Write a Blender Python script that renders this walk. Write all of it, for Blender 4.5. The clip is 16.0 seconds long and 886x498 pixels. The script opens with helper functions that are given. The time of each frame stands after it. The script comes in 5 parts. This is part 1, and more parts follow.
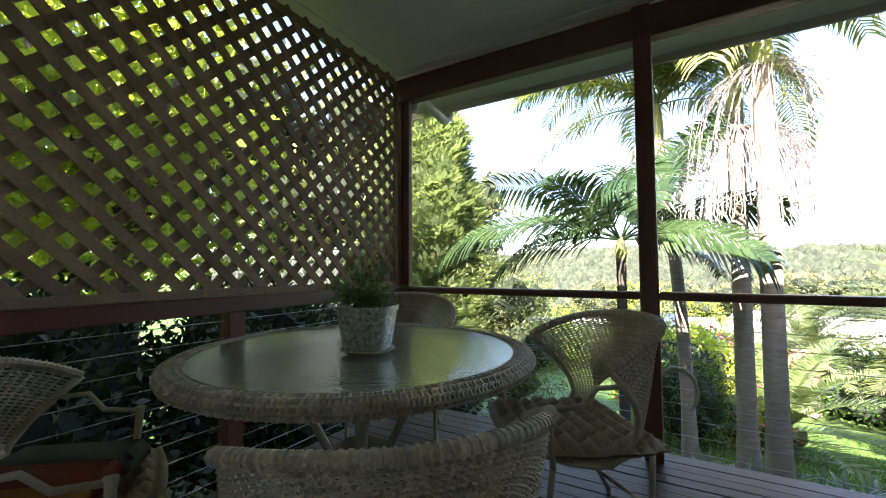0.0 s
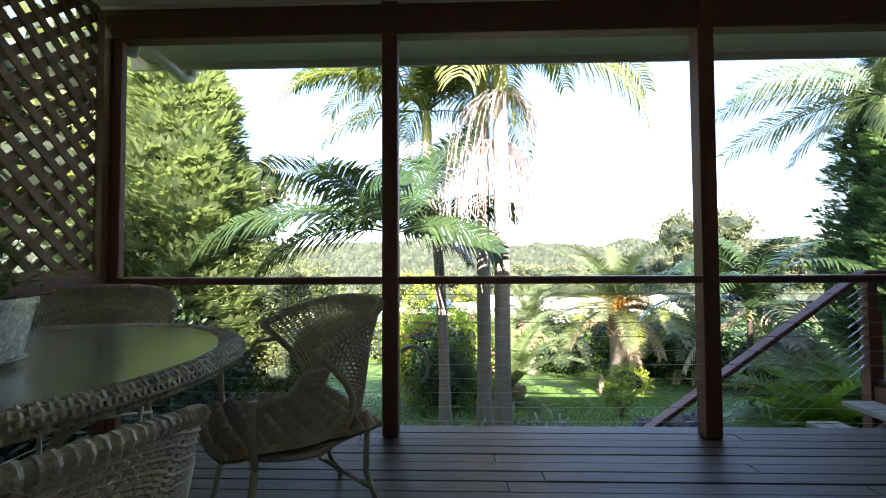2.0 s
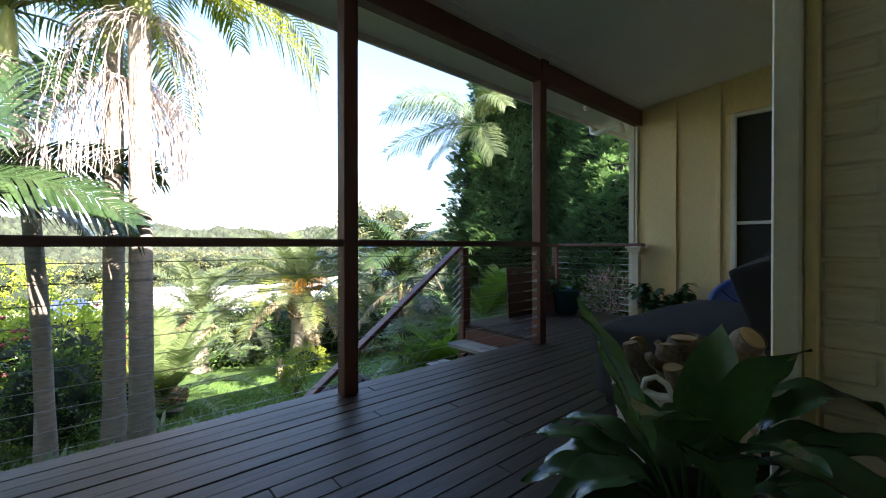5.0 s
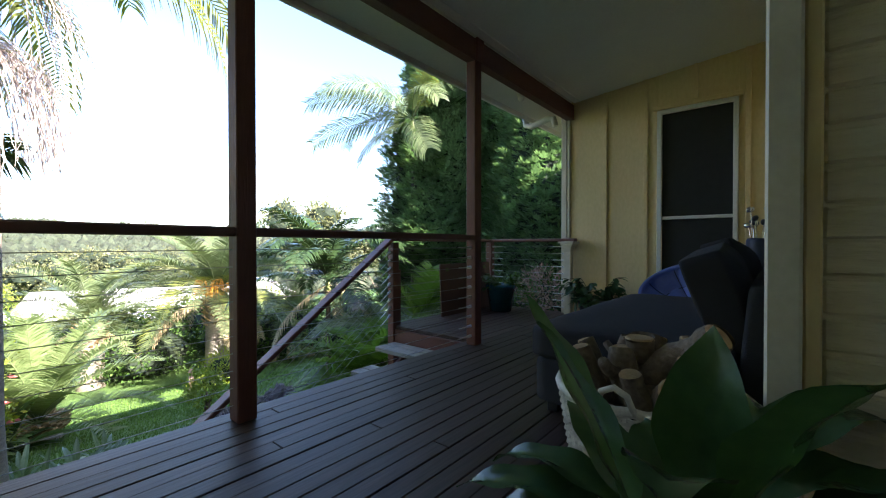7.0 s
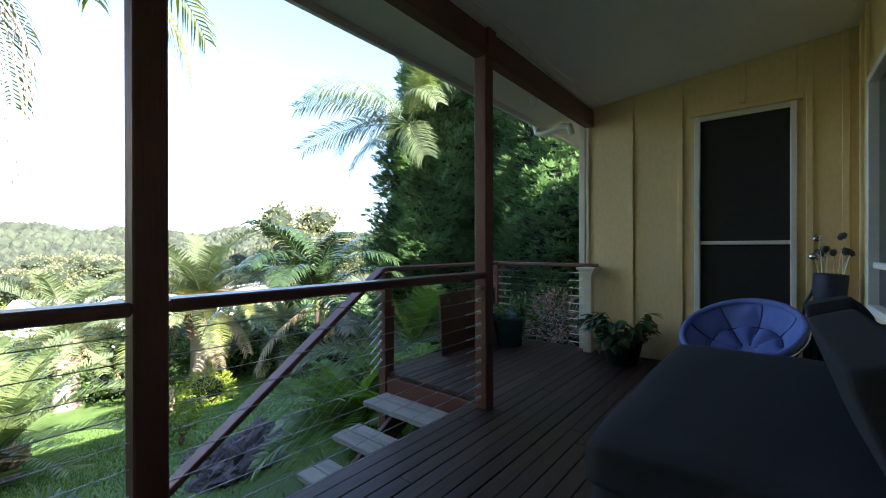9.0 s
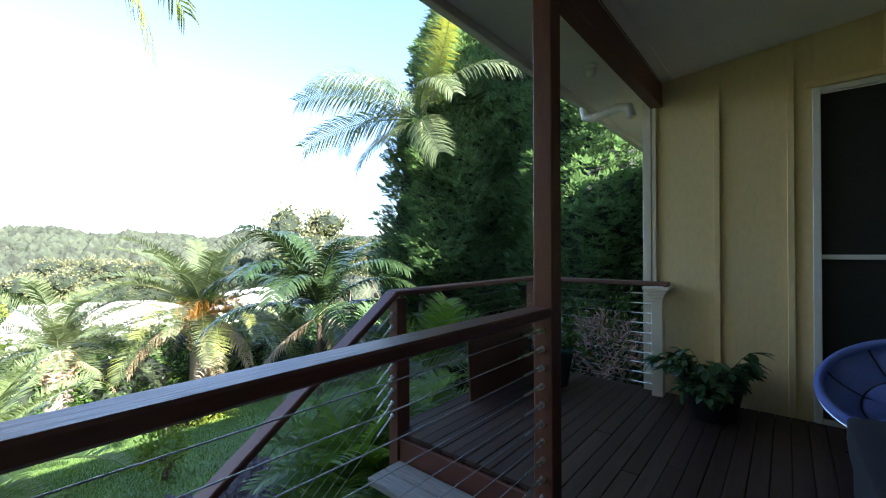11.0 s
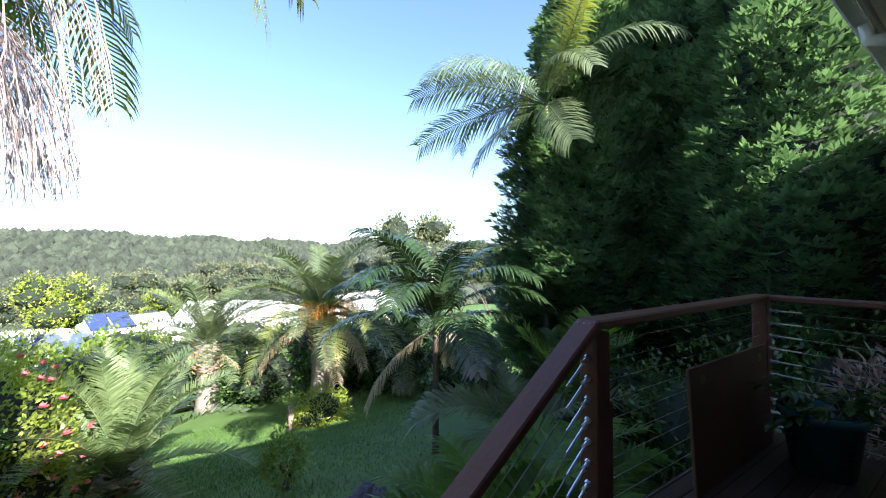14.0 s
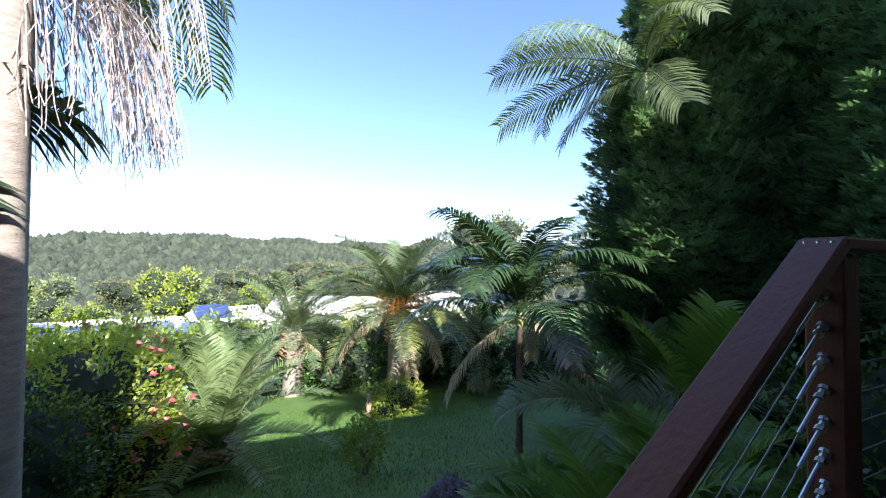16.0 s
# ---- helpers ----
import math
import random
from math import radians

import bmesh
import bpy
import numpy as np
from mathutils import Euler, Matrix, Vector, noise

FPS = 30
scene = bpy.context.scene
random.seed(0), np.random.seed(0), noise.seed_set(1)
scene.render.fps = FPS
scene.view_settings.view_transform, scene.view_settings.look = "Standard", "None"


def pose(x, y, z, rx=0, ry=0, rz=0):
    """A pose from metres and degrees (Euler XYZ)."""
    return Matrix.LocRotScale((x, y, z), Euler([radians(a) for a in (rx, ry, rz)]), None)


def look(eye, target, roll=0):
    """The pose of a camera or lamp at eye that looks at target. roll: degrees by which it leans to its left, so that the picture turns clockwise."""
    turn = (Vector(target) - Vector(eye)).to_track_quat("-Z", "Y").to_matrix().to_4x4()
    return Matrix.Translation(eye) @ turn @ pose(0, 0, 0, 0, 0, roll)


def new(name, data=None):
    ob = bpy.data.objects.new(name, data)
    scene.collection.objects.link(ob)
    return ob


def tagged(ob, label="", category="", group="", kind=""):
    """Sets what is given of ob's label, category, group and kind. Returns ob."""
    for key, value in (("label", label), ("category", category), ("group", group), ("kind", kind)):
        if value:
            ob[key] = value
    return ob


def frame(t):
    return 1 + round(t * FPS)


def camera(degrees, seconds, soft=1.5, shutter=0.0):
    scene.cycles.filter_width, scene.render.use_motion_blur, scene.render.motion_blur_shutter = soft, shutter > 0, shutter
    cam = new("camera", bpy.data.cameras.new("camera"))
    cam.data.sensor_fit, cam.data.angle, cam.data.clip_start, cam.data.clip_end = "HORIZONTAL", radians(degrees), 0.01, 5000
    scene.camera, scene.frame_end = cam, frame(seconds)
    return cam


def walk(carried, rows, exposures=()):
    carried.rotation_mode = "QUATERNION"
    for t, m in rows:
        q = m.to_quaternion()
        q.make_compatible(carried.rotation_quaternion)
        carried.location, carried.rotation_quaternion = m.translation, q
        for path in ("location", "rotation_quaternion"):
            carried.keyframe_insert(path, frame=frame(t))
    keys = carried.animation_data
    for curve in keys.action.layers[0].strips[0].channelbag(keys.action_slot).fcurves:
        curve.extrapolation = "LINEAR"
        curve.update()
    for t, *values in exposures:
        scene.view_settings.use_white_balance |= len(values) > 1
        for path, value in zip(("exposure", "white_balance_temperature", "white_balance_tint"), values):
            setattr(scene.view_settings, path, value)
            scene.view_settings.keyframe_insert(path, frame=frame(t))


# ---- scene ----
cam = camera(95.6, 16.0, soft=1.1)
PATH = [
    (0, (0.348, 0.006, 1.135), (-0.67, 1.725, 1.233), -0.3),
    (0.5, (0.369, 0.102, 1.163), (-0.478, 1.911, 1.252), -0.6),
    (1, (0.442, 0.152, 1.141), (-0.189, 2.048, 1.222), -0.6),
    (1.5, (0.513, 0.178, 1.115), (0.148, 2.144, 1.184), -0.4),
    (2, (0.582, 0.177, 1.09), (0.528, 2.176, 1.148), -0.3),
    (2.5, (0.617, 0.214, 1.077), (0.893, 2.194, 1.112), -0.0),
    (3, (0.677, 0.244, 1.046), (1.255, 2.159, 1.075), -0.4),
    (3.5, (0.738, 0.278, 1.041), (1.568, 2.097, 1.049), -0.2),
    (4, (0.82, 0.302, 1.009), (1.844, 2.02, 1.011), -0.2),
    (4.5, (0.886, 0.341, 0.988), (2.066, 1.956, 0.981), -0.1),
    (5, (0.937, 0.385, 0.944), (2.244, 1.899, 0.932), -0.0),
    (5.2, (0.954, 0.408, 0.899), (2.304, 1.884, 0.893), 0.3),
    (7.3, (1.308, 0.694, 0.899), (2.856, 1.96, 0.887), -0.1),
    (7.5, (1.361, 0.75, 0.912), (2.915, 2.009, 0.907), -0.1),
    (8, (1.482, 0.795, 0.985), (3.024, 2.068, 0.986), -0.1),
    (8.5, (1.598, 0.98, 1.101), (3.153, 2.238, 1.09), -0.1),
    (9, (1.746, 1.107, 1.161), (3.293, 2.375, 1.157), -0.1),
    (9.2, (1.807, 1.169, 1.18), (3.352, 2.439, 1.176), -0.0),
    (11.3, (2.471, 1.944, 1.256), (3.976, 3.26, 1.275), -0.2),
    (11.5, (2.52, 2.002, 1.251), (4.009, 3.337, 1.275), -0.1),
    (12, (2.618, 2.176, 1.262), (4.06, 3.562, 1.288), -0.2),
    (12.5, (2.691, 2.372, 1.272), (4.078, 3.813, 1.301), -0.1),
    (13, (2.729, 2.573, 1.278), (4.049, 4.075, 1.309), -0.2),
    (13.5, (2.772, 2.747, 1.264), (4.009, 4.318, 1.300), -0.0),
    (14, (2.795, 2.877, 1.248), (3.94, 4.516, 1.288), 0.1),
    (14.5, (2.781, 3.015, 1.214), (3.836, 4.714, 1.259), 0.2),
    (15, (2.772, 3.156, 1.143), (3.746, 4.902, 1.188), 0.3),
    (15.5, (2.799, 3.27, 1.023), (3.7, 5.055, 1.072), 0.5),
    (16, (2.831, 3.354, 0.914), (3.675, 5.166, 0.964), 0.5),
]
walk(cam, [(t, look(eye, target, roll)) for t, eye, target, roll in PATH], [(0, 3.38, 6700, 20), (2.0, 3.15, 6550, 19), (3.5, 3.0, 6550, 18), (9.2, 3.1, 6200, 18), (11.5, 2.87, 6050, 18), (13, 2.5, 5950, 17), (16, 2.0, 5850, 17)])

# ---- light ----
world = bpy.data.worlds.new("sky")
scene.world = world
world.use_nodes = True
wn = world.node_tree
sky = wn.nodes.new("ShaderNodeTexSky")
sky.sky_type = "NISHITA"
sky.sun_disc = False
SUN_EL, SUN_AZ = radians(30.5), radians(175)     # azimuth clockwise from +y
sky.sun_elevation, sky.sun_rotation = SUN_EL, SUN_AZ
sky.air_density, sky.dust_density, sky.ozone_density = 1.0, 1.4, 3.0
wn.nodes["Background"].inputs[1].default_value = 0.09
wn.links.new(sky.outputs[0], wn.nodes["Background"].inputs[0])
sun_data = bpy.data.lights.new("sun", "SUN")
sun_data.energy, sun_data.angle, sun_data.color = 5.0, radians(0.5), (1.0, 0.93, 0.80)
sun = new("sun", sun_data)
sun_way = Vector((math.sin(SUN_AZ) * math.cos(SUN_EL), math.cos(SUN_AZ) * math.cos(SUN_EL), math.sin(SUN_EL)))
sun.matrix_world = look(sun_way * 50, (0, 0, 0))

# ---- materials ----
def material(name, a, b, rough=0.7, scale=6.0, fine=60.0, bump=0.2, metal=0.0, stretch=(1, 1, 1), tint=0.0, island=0.0, spec=0.5, thick=0.01, coat=0.0, generated=False):
    """Two colours mixed by a large and a fine noise, with relief; tint varies it by object, island by loose piece."""
    m = bpy.data.materials.new(name)
    m.use_nodes = True
    t = m.node_tree
    bsdf = t.nodes["Principled BSDF"]
    co = t.nodes.new("ShaderNodeTexCoord")
    mp = t.nodes.new("ShaderNodeMapping")
    mp.inputs["Scale"].default_value = stretch
    t.links.new(co.outputs["Object"], mp.inputs["Vector"])
    n1, n2 = t.nodes.new("ShaderNodeTexNoise"), t.nodes.new("ShaderNodeTexNoise")
    n1.inputs["Scale"].default_value, n1.inputs["Detail"].default_value = scale, 4
    n2.inputs["Scale"].default_value, n2.inputs["Detail"].default_value = fine, 5
    for n in (n1, n2):
        t.links.new(mp.outputs[0], n.inputs["Vector"])
    add = t.nodes.new("ShaderNodeMix")
    add.data_type = "FLOAT"
    add.inputs[0].default_value = 0.45
    t.links.new(n1.outputs["Fac"], add.inputs[2])
    t.links.new(n2.outputs["Fac"], add.inputs[3])
    ramp = t.nodes.new("ShaderNodeValToRGB")
    ramp.color_ramp.elements[0].position, ramp.color_ramp.elements[1].position = 0.34, 0.66
    ramp.color_ramp.elements[0].color, ramp.color_ramp.elements[1].color = (*a, 1), (*b, 1)
    t.links.new(add.outputs[0], ramp.inputs[0])
    col = ramp.outputs[0]
    if tint or island:
        hsv = t.nodes.new("ShaderNodeHueSaturation")
        rng = t.nodes.new("ShaderNodeMapRange")
        k = tint or island
        rng.inputs["To Min"].default_value, rng.inputs["To Max"].default_value = 1 - k, 1 + k
        if tint:
            src = t.nodes.new("ShaderNodeObjectInfo").outputs["Random"]
        else:
            src = t.nodes.new("ShaderNodeNewGeometry").outputs["Random Per Island"]
        t.links.new(src, rng.inputs["Value"])
        t.links.new(rng.outputs[0], hsv.inputs["Value"])
        t.links.new(col, hsv.inputs["Color"])
        col = hsv.outputs[0]
    t.links.new(col, bsdf.inputs["Base Color"])
    rr = t.nodes.new("ShaderNodeMapRange")
    rr.inputs["To Min"].default_value, rr.inputs["To Max"].default_value = max(0.02, rough - 0.12), min(1, rough + 0.12)
    t.links.new(n1.outputs["Fac"], rr.inputs["Value"])
    t.links.new(rr.outputs[0], bsdf.inputs["Roughness"])
    bsdf.inputs["Metallic"].default_value = metal
    bsdf.inputs["Specular IOR Level"].default_value = spec
    bsdf.inputs["Coat Weight"].default_value = coat
    if bump:
        bp = t.nodes.new("ShaderNodeBump")
        bp.inputs["Strength"].default_value, bp.inputs["Distance"].default_value = bump, thick
        t.links.new(n2.outputs["Fac"], bp.inputs["Height"])
        t.links.new(bp.outputs[0], bsdf.inputs["Normal"])
    return m


def leafy(name, a, b, rough=0.45, through_light=0.35, island=0.35, glow=(1.2, 1.25, 0.5)):
    """Leaves: glossy above, letting some light through."""
    m = material(name, a, b, rough, 1.5, 25, 0.15, island=island, spec=0.4)
    t = m.node_tree
    bsdf, out = t.nodes["Principled BSDF"], t.nodes["Material Output"]
    tr = t.nodes.new("ShaderNodeBsdfTranslucent")
    tr.inputs[0].default_value = tuple(min(1, c * g) for c, g in zip(b, glow)) + (1,)
    mx = t.nodes.new("ShaderNodeMixShader")
    mx.inputs[0].default_value = through_light
    t.links.new(bsdf.outputs[0], mx.inputs[1])
    t.links.new(tr.outputs[0], mx.inputs[2])
    t.links.new(mx.outputs[0], out.inputs["Surface"])
    return m


M_POST = material("stained_post", (0.12, 0.040, 0.028), (0.19, 0.068, 0.046), 0.5, 4, 70, 0.25, stretch=(1, 1, 0.12), tint=0.12)
M_RAIL = material("stained_rail", (0.125, 0.043, 0.031), (0.165, 0.059, 0.042), 0.42, 4, 70, 0.25, stretch=(0.12, 1, 1), tint=0.1)
M_DECK = material("weathered_deck", (0.028, 0.016, 0.013), (0.085, 0.050, 0.040), 0.46, 3, 55, 0.5, stretch=(0.08, 1, 1), tint=0.25, thick=0.004, spec=0.32)
M_TREAD = material("grey_timber", (0.22, 0.21, 0.19), (0.42, 0.40, 0.36), 0.75, 5, 60, 0.5, stretch=(1, 0.1, 1), tint=0.12)
# near black in place of shade, under the deck boards and inside the basket
M_DARK = material("shade_black", (0.01, 0.01, 0.01), (0.02, 0.018, 0.016), 0.9)
M_LATTICE = material("lattice_timber", (0.20, 0.125, 0.075), (0.34, 0.23, 0.145), 0.7, 6, 70, 0.4, tint=0.2)
M_CEIL = material("painted_ceiling", (0.79, 0.77, 0.70), (0.86, 0.84, 0.77), 0.6, 2, 40, 0.05)
M_WALL = material("ochre_panel", (0.72, 0.545, 0.27), (0.84, 0.655, 0.355), 0.55, 1.3, 35, 0.12, stretch=(1, 1, 0.5))
M_BRICK = material("cream_painted_brick", (0.66, 0.55, 0.38), (0.80, 0.69, 0.51), 0.8, 5, 38, 1.0, stretch=(1, 0.16, 1), tint=0.04, thick=0.012)
M_WHITE = material("white_paint", (0.70, 0.68, 0.62), (0.80, 0.78, 0.73), 0.45, 4, 50, 0.08)
M_CREAM = material("cream_trim", (0.62, 0.55, 0.42), (0.72, 0.65, 0.52), 0.5, 4, 50, 0.1)
M_STEEL = material("stainless_steel", (0.55, 0.55, 0.56), (0.68, 0.68, 0.70), 0.3, 8, 90, 0.05, metal=1.0)
M_CABLE = material("wire_cable", (0.28, 0.28, 0.29), (0.42, 0.42, 0.43), 0.4, 8, 200, 0.3, metal=0.8)
M_MESH = material("insect_screen", (0.008, 0.008, 0.009), (0.018, 0.018, 0.019), 0.55, 20, 300, 0.2)
M_GLASSDARK = material("window_pane_dark", (0.01, 0.012, 0.012), (0.02, 0.022, 0.022), 0.06, 3, 10, 0.0, spec=0.6)
M_PVC = material("pvc_pipe", (0.62, 0.60, 0.55), (0.72, 0.70, 0.65), 0.4, 5, 40, 0.05)
M_WICKER = material("natural_wicker", (0.45, 0.385, 0.295), (0.66, 0.58, 0.47), 0.55, 14, 120, 0.4, island=0.25)
M_CANE = material("pale_cane_frame", (0.42, 0.36, 0.28), (0.60, 0.54, 0.44), 0.42, 9, 80, 0.2)
M_CUSHION = material("tufted_seat_pad", (0.36, 0.285, 0.195), (0.50, 0.405, 0.285), 0.9, 12, 150, 0.5)
M_GLASS = bpy.data.materials.new("pebbled_table_glass")
M_GLASS.use_nodes = True
gb = M_GLASS.node_tree.nodes["Principled BSDF"]
gb.inputs["Base Color"].default_value = (0.30, 0.34, 0.27, 1)
gb.inputs["Roughness"].default_value, gb.inputs["Transmission Weight"].default_value, gb.inputs["IOR"].default_value = 0.07, 0.25, 1.8
gv = M_GLASS.node_tree.nodes.new("ShaderNodeTexVoronoi")
gb.inputs["Specular IOR Level"].default_value, gb.inputs["Coat Weight"].default_value, gb.inputs["Coat Roughness"].default_value = 0.8, 0.5, 0.12
gv.inputs["Scale"].default_value = 95
gp = M_GLASS.node_tree.nodes.new("ShaderNodeBump")
gp.inputs["Strength"].default_value, gp.inputs["Distance"].default_value = 0.35, 0.004
gc = M_GLASS.node_tree.nodes.new("ShaderNodeTexCoord")
M_GLASS.node_tree.links.new(gc.outputs["Object"], gv.inputs["Vector"])
M_GLASS.node_tree.links.new(gv.outputs["Distance"], gp.inputs["Height"])
M_GLASS.node_tree.links.new(gp.outputs[0], gb.inputs["Normal"])
M_POT = material("mottled_ceramic", (0.12, 0.19, 0.16), (0.72, 0.72, 0.64), 0.25, 55, 80, 0.1)
M_BLUEPOT = material("glazed_teal_pot", (0.014, 0.075, 0.085), (0.030, 0.125, 0.135), 0.2, 6, 40, 0.1)
M_DARKPOT = material("dark_pot", (0.018, 0.02, 0.022), (0.04, 0.042, 0.045), 0.4, 6, 40, 0.15)
M_SOIL = material("potting_soil", (0.02, 0.014, 0.009), (0.05, 0.035, 0.024), 0.95, 20, 120, 0.8)
M_SOFA = material("charcoal_fabric", (0.014, 0.0145, 0.020), (0.028, 0.029, 0.039), 0.9, 10, 320, 0.5)
M_BLUE = material("blue_quilted_cotton", (0.10, 0.15, 0.40), (0.16, 0.22, 0.52), 0.85, 6, 200, 0.4)
M_WHITEWICK = material("whitewashed_wicker", (0.50, 0.46, 0.40), (0.68, 0.64, 0.57), 0.6, 20, 120, 0.4, island=0.2)
M_BARK = material("log_bark", (0.09, 0.065, 0.045), (0.22, 0.165, 0.115), 0.85, 16, 60, 0.9, tint=0.2)
M_CUT = material("log_cut_face", (0.30, 0.20, 0.10), (0.44, 0.30, 0.16), 0.8, 14, 90, 0.4, tint=0.15)
M_CHROME = material("club_steel", (0.5, 0.5, 0.52), (0.65, 0.65, 0.67), 0.18, 8, 60, 0.0, metal=1.0)
M_BAG = material("blue_bag_nylon", (0.010, 0.015, 0.034), (0.022, 0.030, 0.060), 0.6, 9, 150, 0.3)
M_PANEL = material("brown_board", (0.085, 0.035, 0.022), (0.13, 0.055, 0.035), 0.6, 4, 50, 0.2)
M_PATCH = material("patchwork_red", (0.22, 0.05, 0.035), (0.36, 0.10, 0.06), 0.9, 8, 120, 0.4)
M_ORANGE = material("patchwork_orange", (0.45, 0.18, 0.04), (0.60, 0.27, 0.07), 0.9, 8, 120, 0.4)
M_TEAL = material("patchwork_grey_teal", (0.10, 0.13, 0.13), (0.20, 0.23, 0.22), 0.9, 8, 120, 0.4)

M_GRASS = material("lawn_grass", (0.052, 0.115, 0.020), (0.115, 0.205, 0.038), 0.8, 1.2, 40, 1.0, thick=0.04)
M_BLADE = leafy("grass_blade", (0.060, 0.125, 0.022), (0.115, 0.210, 0.040), 0.6, 0.3, 0.3)
M_TRUNK = material("palm_trunk_grey", (0.17, 0.14, 0.115), (0.33, 0.285, 0.235), 0.85, 7, 50, 0.8, stretch=(1, 1, 5))
M_TRUNKG = material("palm_trunk_green", (0.10, 0.12, 0.06), (0.20, 0.21, 0.12), 0.7, 7, 50, 0.5, stretch=(1, 1, 5))
M_SHAFT = material("crownshaft_green", (0.20, 0.24, 0.07), (0.33, 0.36, 0.13), 0.4, 4, 30, 0.2, stretch=(1, 1, 0.3))
M_WOODTR = material("tree_bark", (0.07, 0.05, 0.035), (0.17, 0.13, 0.095), 0.9, 8, 40, 0.9, stretch=(1, 1, 0.3))
M_FROND = leafy("palm_leaf", (0.028, 0.070, 0.018), (0.070, 0.130, 0.032), 0.30, 0.32)
# palm trunk darkened in its colour, as if it stood in shade
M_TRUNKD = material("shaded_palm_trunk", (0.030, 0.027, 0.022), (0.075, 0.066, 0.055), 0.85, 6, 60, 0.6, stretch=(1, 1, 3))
# darker palm leaf; on the king palm its colour stands in for backlit shade
M_FRONDD = leafy("palm_leaf_dark", (0.013, 0.033, 0.013), (0.040, 0.070, 0.027), 0.24, 0.12)
M_FRONDL = leafy("palm_leaf_fresh", (0.07, 0.15, 0.028), (0.15, 0.25, 0.05), 0.35, 0.45)
M_FRONDG = leafy("date_palm_leaf", (0.085, 0.135, 0.055), (0.19, 0.245, 0.105), 0.35, 0.30)
M_FRONDY = leafy("palm_leaf_yellow", (0.11, 0.145, 0.035), (0.22, 0.24, 0.07), 0.4, 0.38)
M_FRONDB = leafy("palm_leaf_blue_green", (0.075, 0.125, 0.085), (0.18, 0.24, 0.155), 0.28, 0.3)
M_FRONDS = leafy("palm_leaf_silver", (0.060, 0.092, 0.042), (0.135, 0.170, 0.078), 0.35, 0.28)
M_DEAD = leafy("dead_palm_leaf", (0.30, 0.23, 0.13), (0.48, 0.39, 0.24), 0.7, 0.25, glow=(1, 0.9, 0.7))
M_DRY = leafy("dry_pink_leaf", (0.20, 0.12, 0.10), (0.40, 0.27, 0.23), 0.7, 0.2, glow=(1, 0.9, 0.8))
M_GUM = leafy("gum_leaf", (0.075, 0.085, 0.038), (0.165, 0.170, 0.085), 0.5, 0.3, 0.4)
M_FLOWERST = leafy("flower_strand", (0.40, 0.33, 0.30), (0.66, 0.58, 0.56), 0.7, 0.3, glow=(1, 0.95, 0.95))
M_CONIFER = leafy("conifer_spray", (0.045, 0.105, 0.055), (0.185, 0.290, 0.130), 0.36, 0.32, 0.75, glow=(1.0, 1.15, 0.8))
M_CONIFERL = leafy("light_conifer_spray", (0.105, 0.150, 0.070), (0.225, 0.275, 0.140), 0.45, 0.40, 0.4, glow=(1.05, 1.15, 0.7))
M_LEAF = leafy("broad_leaf", (0.08, 0.14, 0.026), (0.19, 0.255, 0.048), 0.32, 0.45, 0.45)
# lime-bright leaf colour that carries sunlight on the side trees and the camellia
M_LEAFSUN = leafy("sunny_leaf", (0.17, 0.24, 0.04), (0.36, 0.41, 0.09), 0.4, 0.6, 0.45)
# leaf colour taken near black to carry the shade below the lattice rail
M_LEAFSHADE = leafy("shade_dark_leaf", (0.010, 0.026, 0.010), (0.028, 0.055, 0.020), 0.35, 0.15, 0.4)
M_LEAFDARK = leafy("camellia_leaf", (0.032, 0.078, 0.020), (0.085, 0.15, 0.035), 0.28, 0.25, 0.4)
M_LEAFY = leafy("lime_leaf", (0.17, 0.23, 0.025), (0.32, 0.37, 0.06), 0.45, 0.4, 0.35)
M_OLIVE = leafy("olive_leaf", (0.09, 0.125, 0.05), (0.19, 0.22, 0.09), 0.5, 0.35, 0.4)
# near-black hull colour: the shade inside crowns, put in as a solid
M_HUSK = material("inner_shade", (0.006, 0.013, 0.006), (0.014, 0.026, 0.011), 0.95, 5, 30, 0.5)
M_BIGLEAF = leafy("glossy_big_leaf", (0.035, 0.085, 0.036), (0.075, 0.145, 0.062), 0.22, 0.18, 0.25)
M_FERN = leafy("fern_leaf", (0.07, 0.14, 0.035), (0.15, 0.25, 0.07), 0.45, 0.4, 0.4)
M_PINK = leafy("pink_petal", (0.60, 0.13, 0.14), (0.75, 0.26, 0.25), 0.6, 0.3, glow=(1, 1, 1))
M_FRUIT = material("orange_dates", (0.55, 0.22, 0.02), (0.72, 0.36, 0.05), 0.5, 20, 60, 0.3)
M_ROCK = material("garden_rock", (0.045, 0.042, 0.050), (0.17, 0.155, 0.175), 0.9, 5, 40, 1.0)
M_PATHM = material("concrete_path", (0.24, 0.23, 0.23), (0.36, 0.35, 0.34), 0.85, 3, 60, 0.4)
M_ROOFW = material("pale_metal_roof", (0.62, 0.62, 0.60), (0.74, 0.74, 0.72), 0.5, 2, 20, 0.1)
M_SOLAR = material("solar_panel", (0.03, 0.045, 0.11), (0.05, 0.07, 0.16), 0.25, 2, 10, 0.0)
M_HOUSEW = material("render_wall", (0.55, 0.53, 0.48), (0.66, 0.64, 0.58), 0.8, 2, 20, 0.1)
M_FOREST = material("forest_canopy", (0.015, 0.025, 0.014), (0.044, 0.055, 0.032), 0.95, 0.25, 1.8, 1.0, island=0.45, thick=0.6)
M_ROOFT = material("roof_tile", (0.10, 0.06, 0.045), (0.16, 0.10, 0.075), 0.8, 4, 40, 0.5)
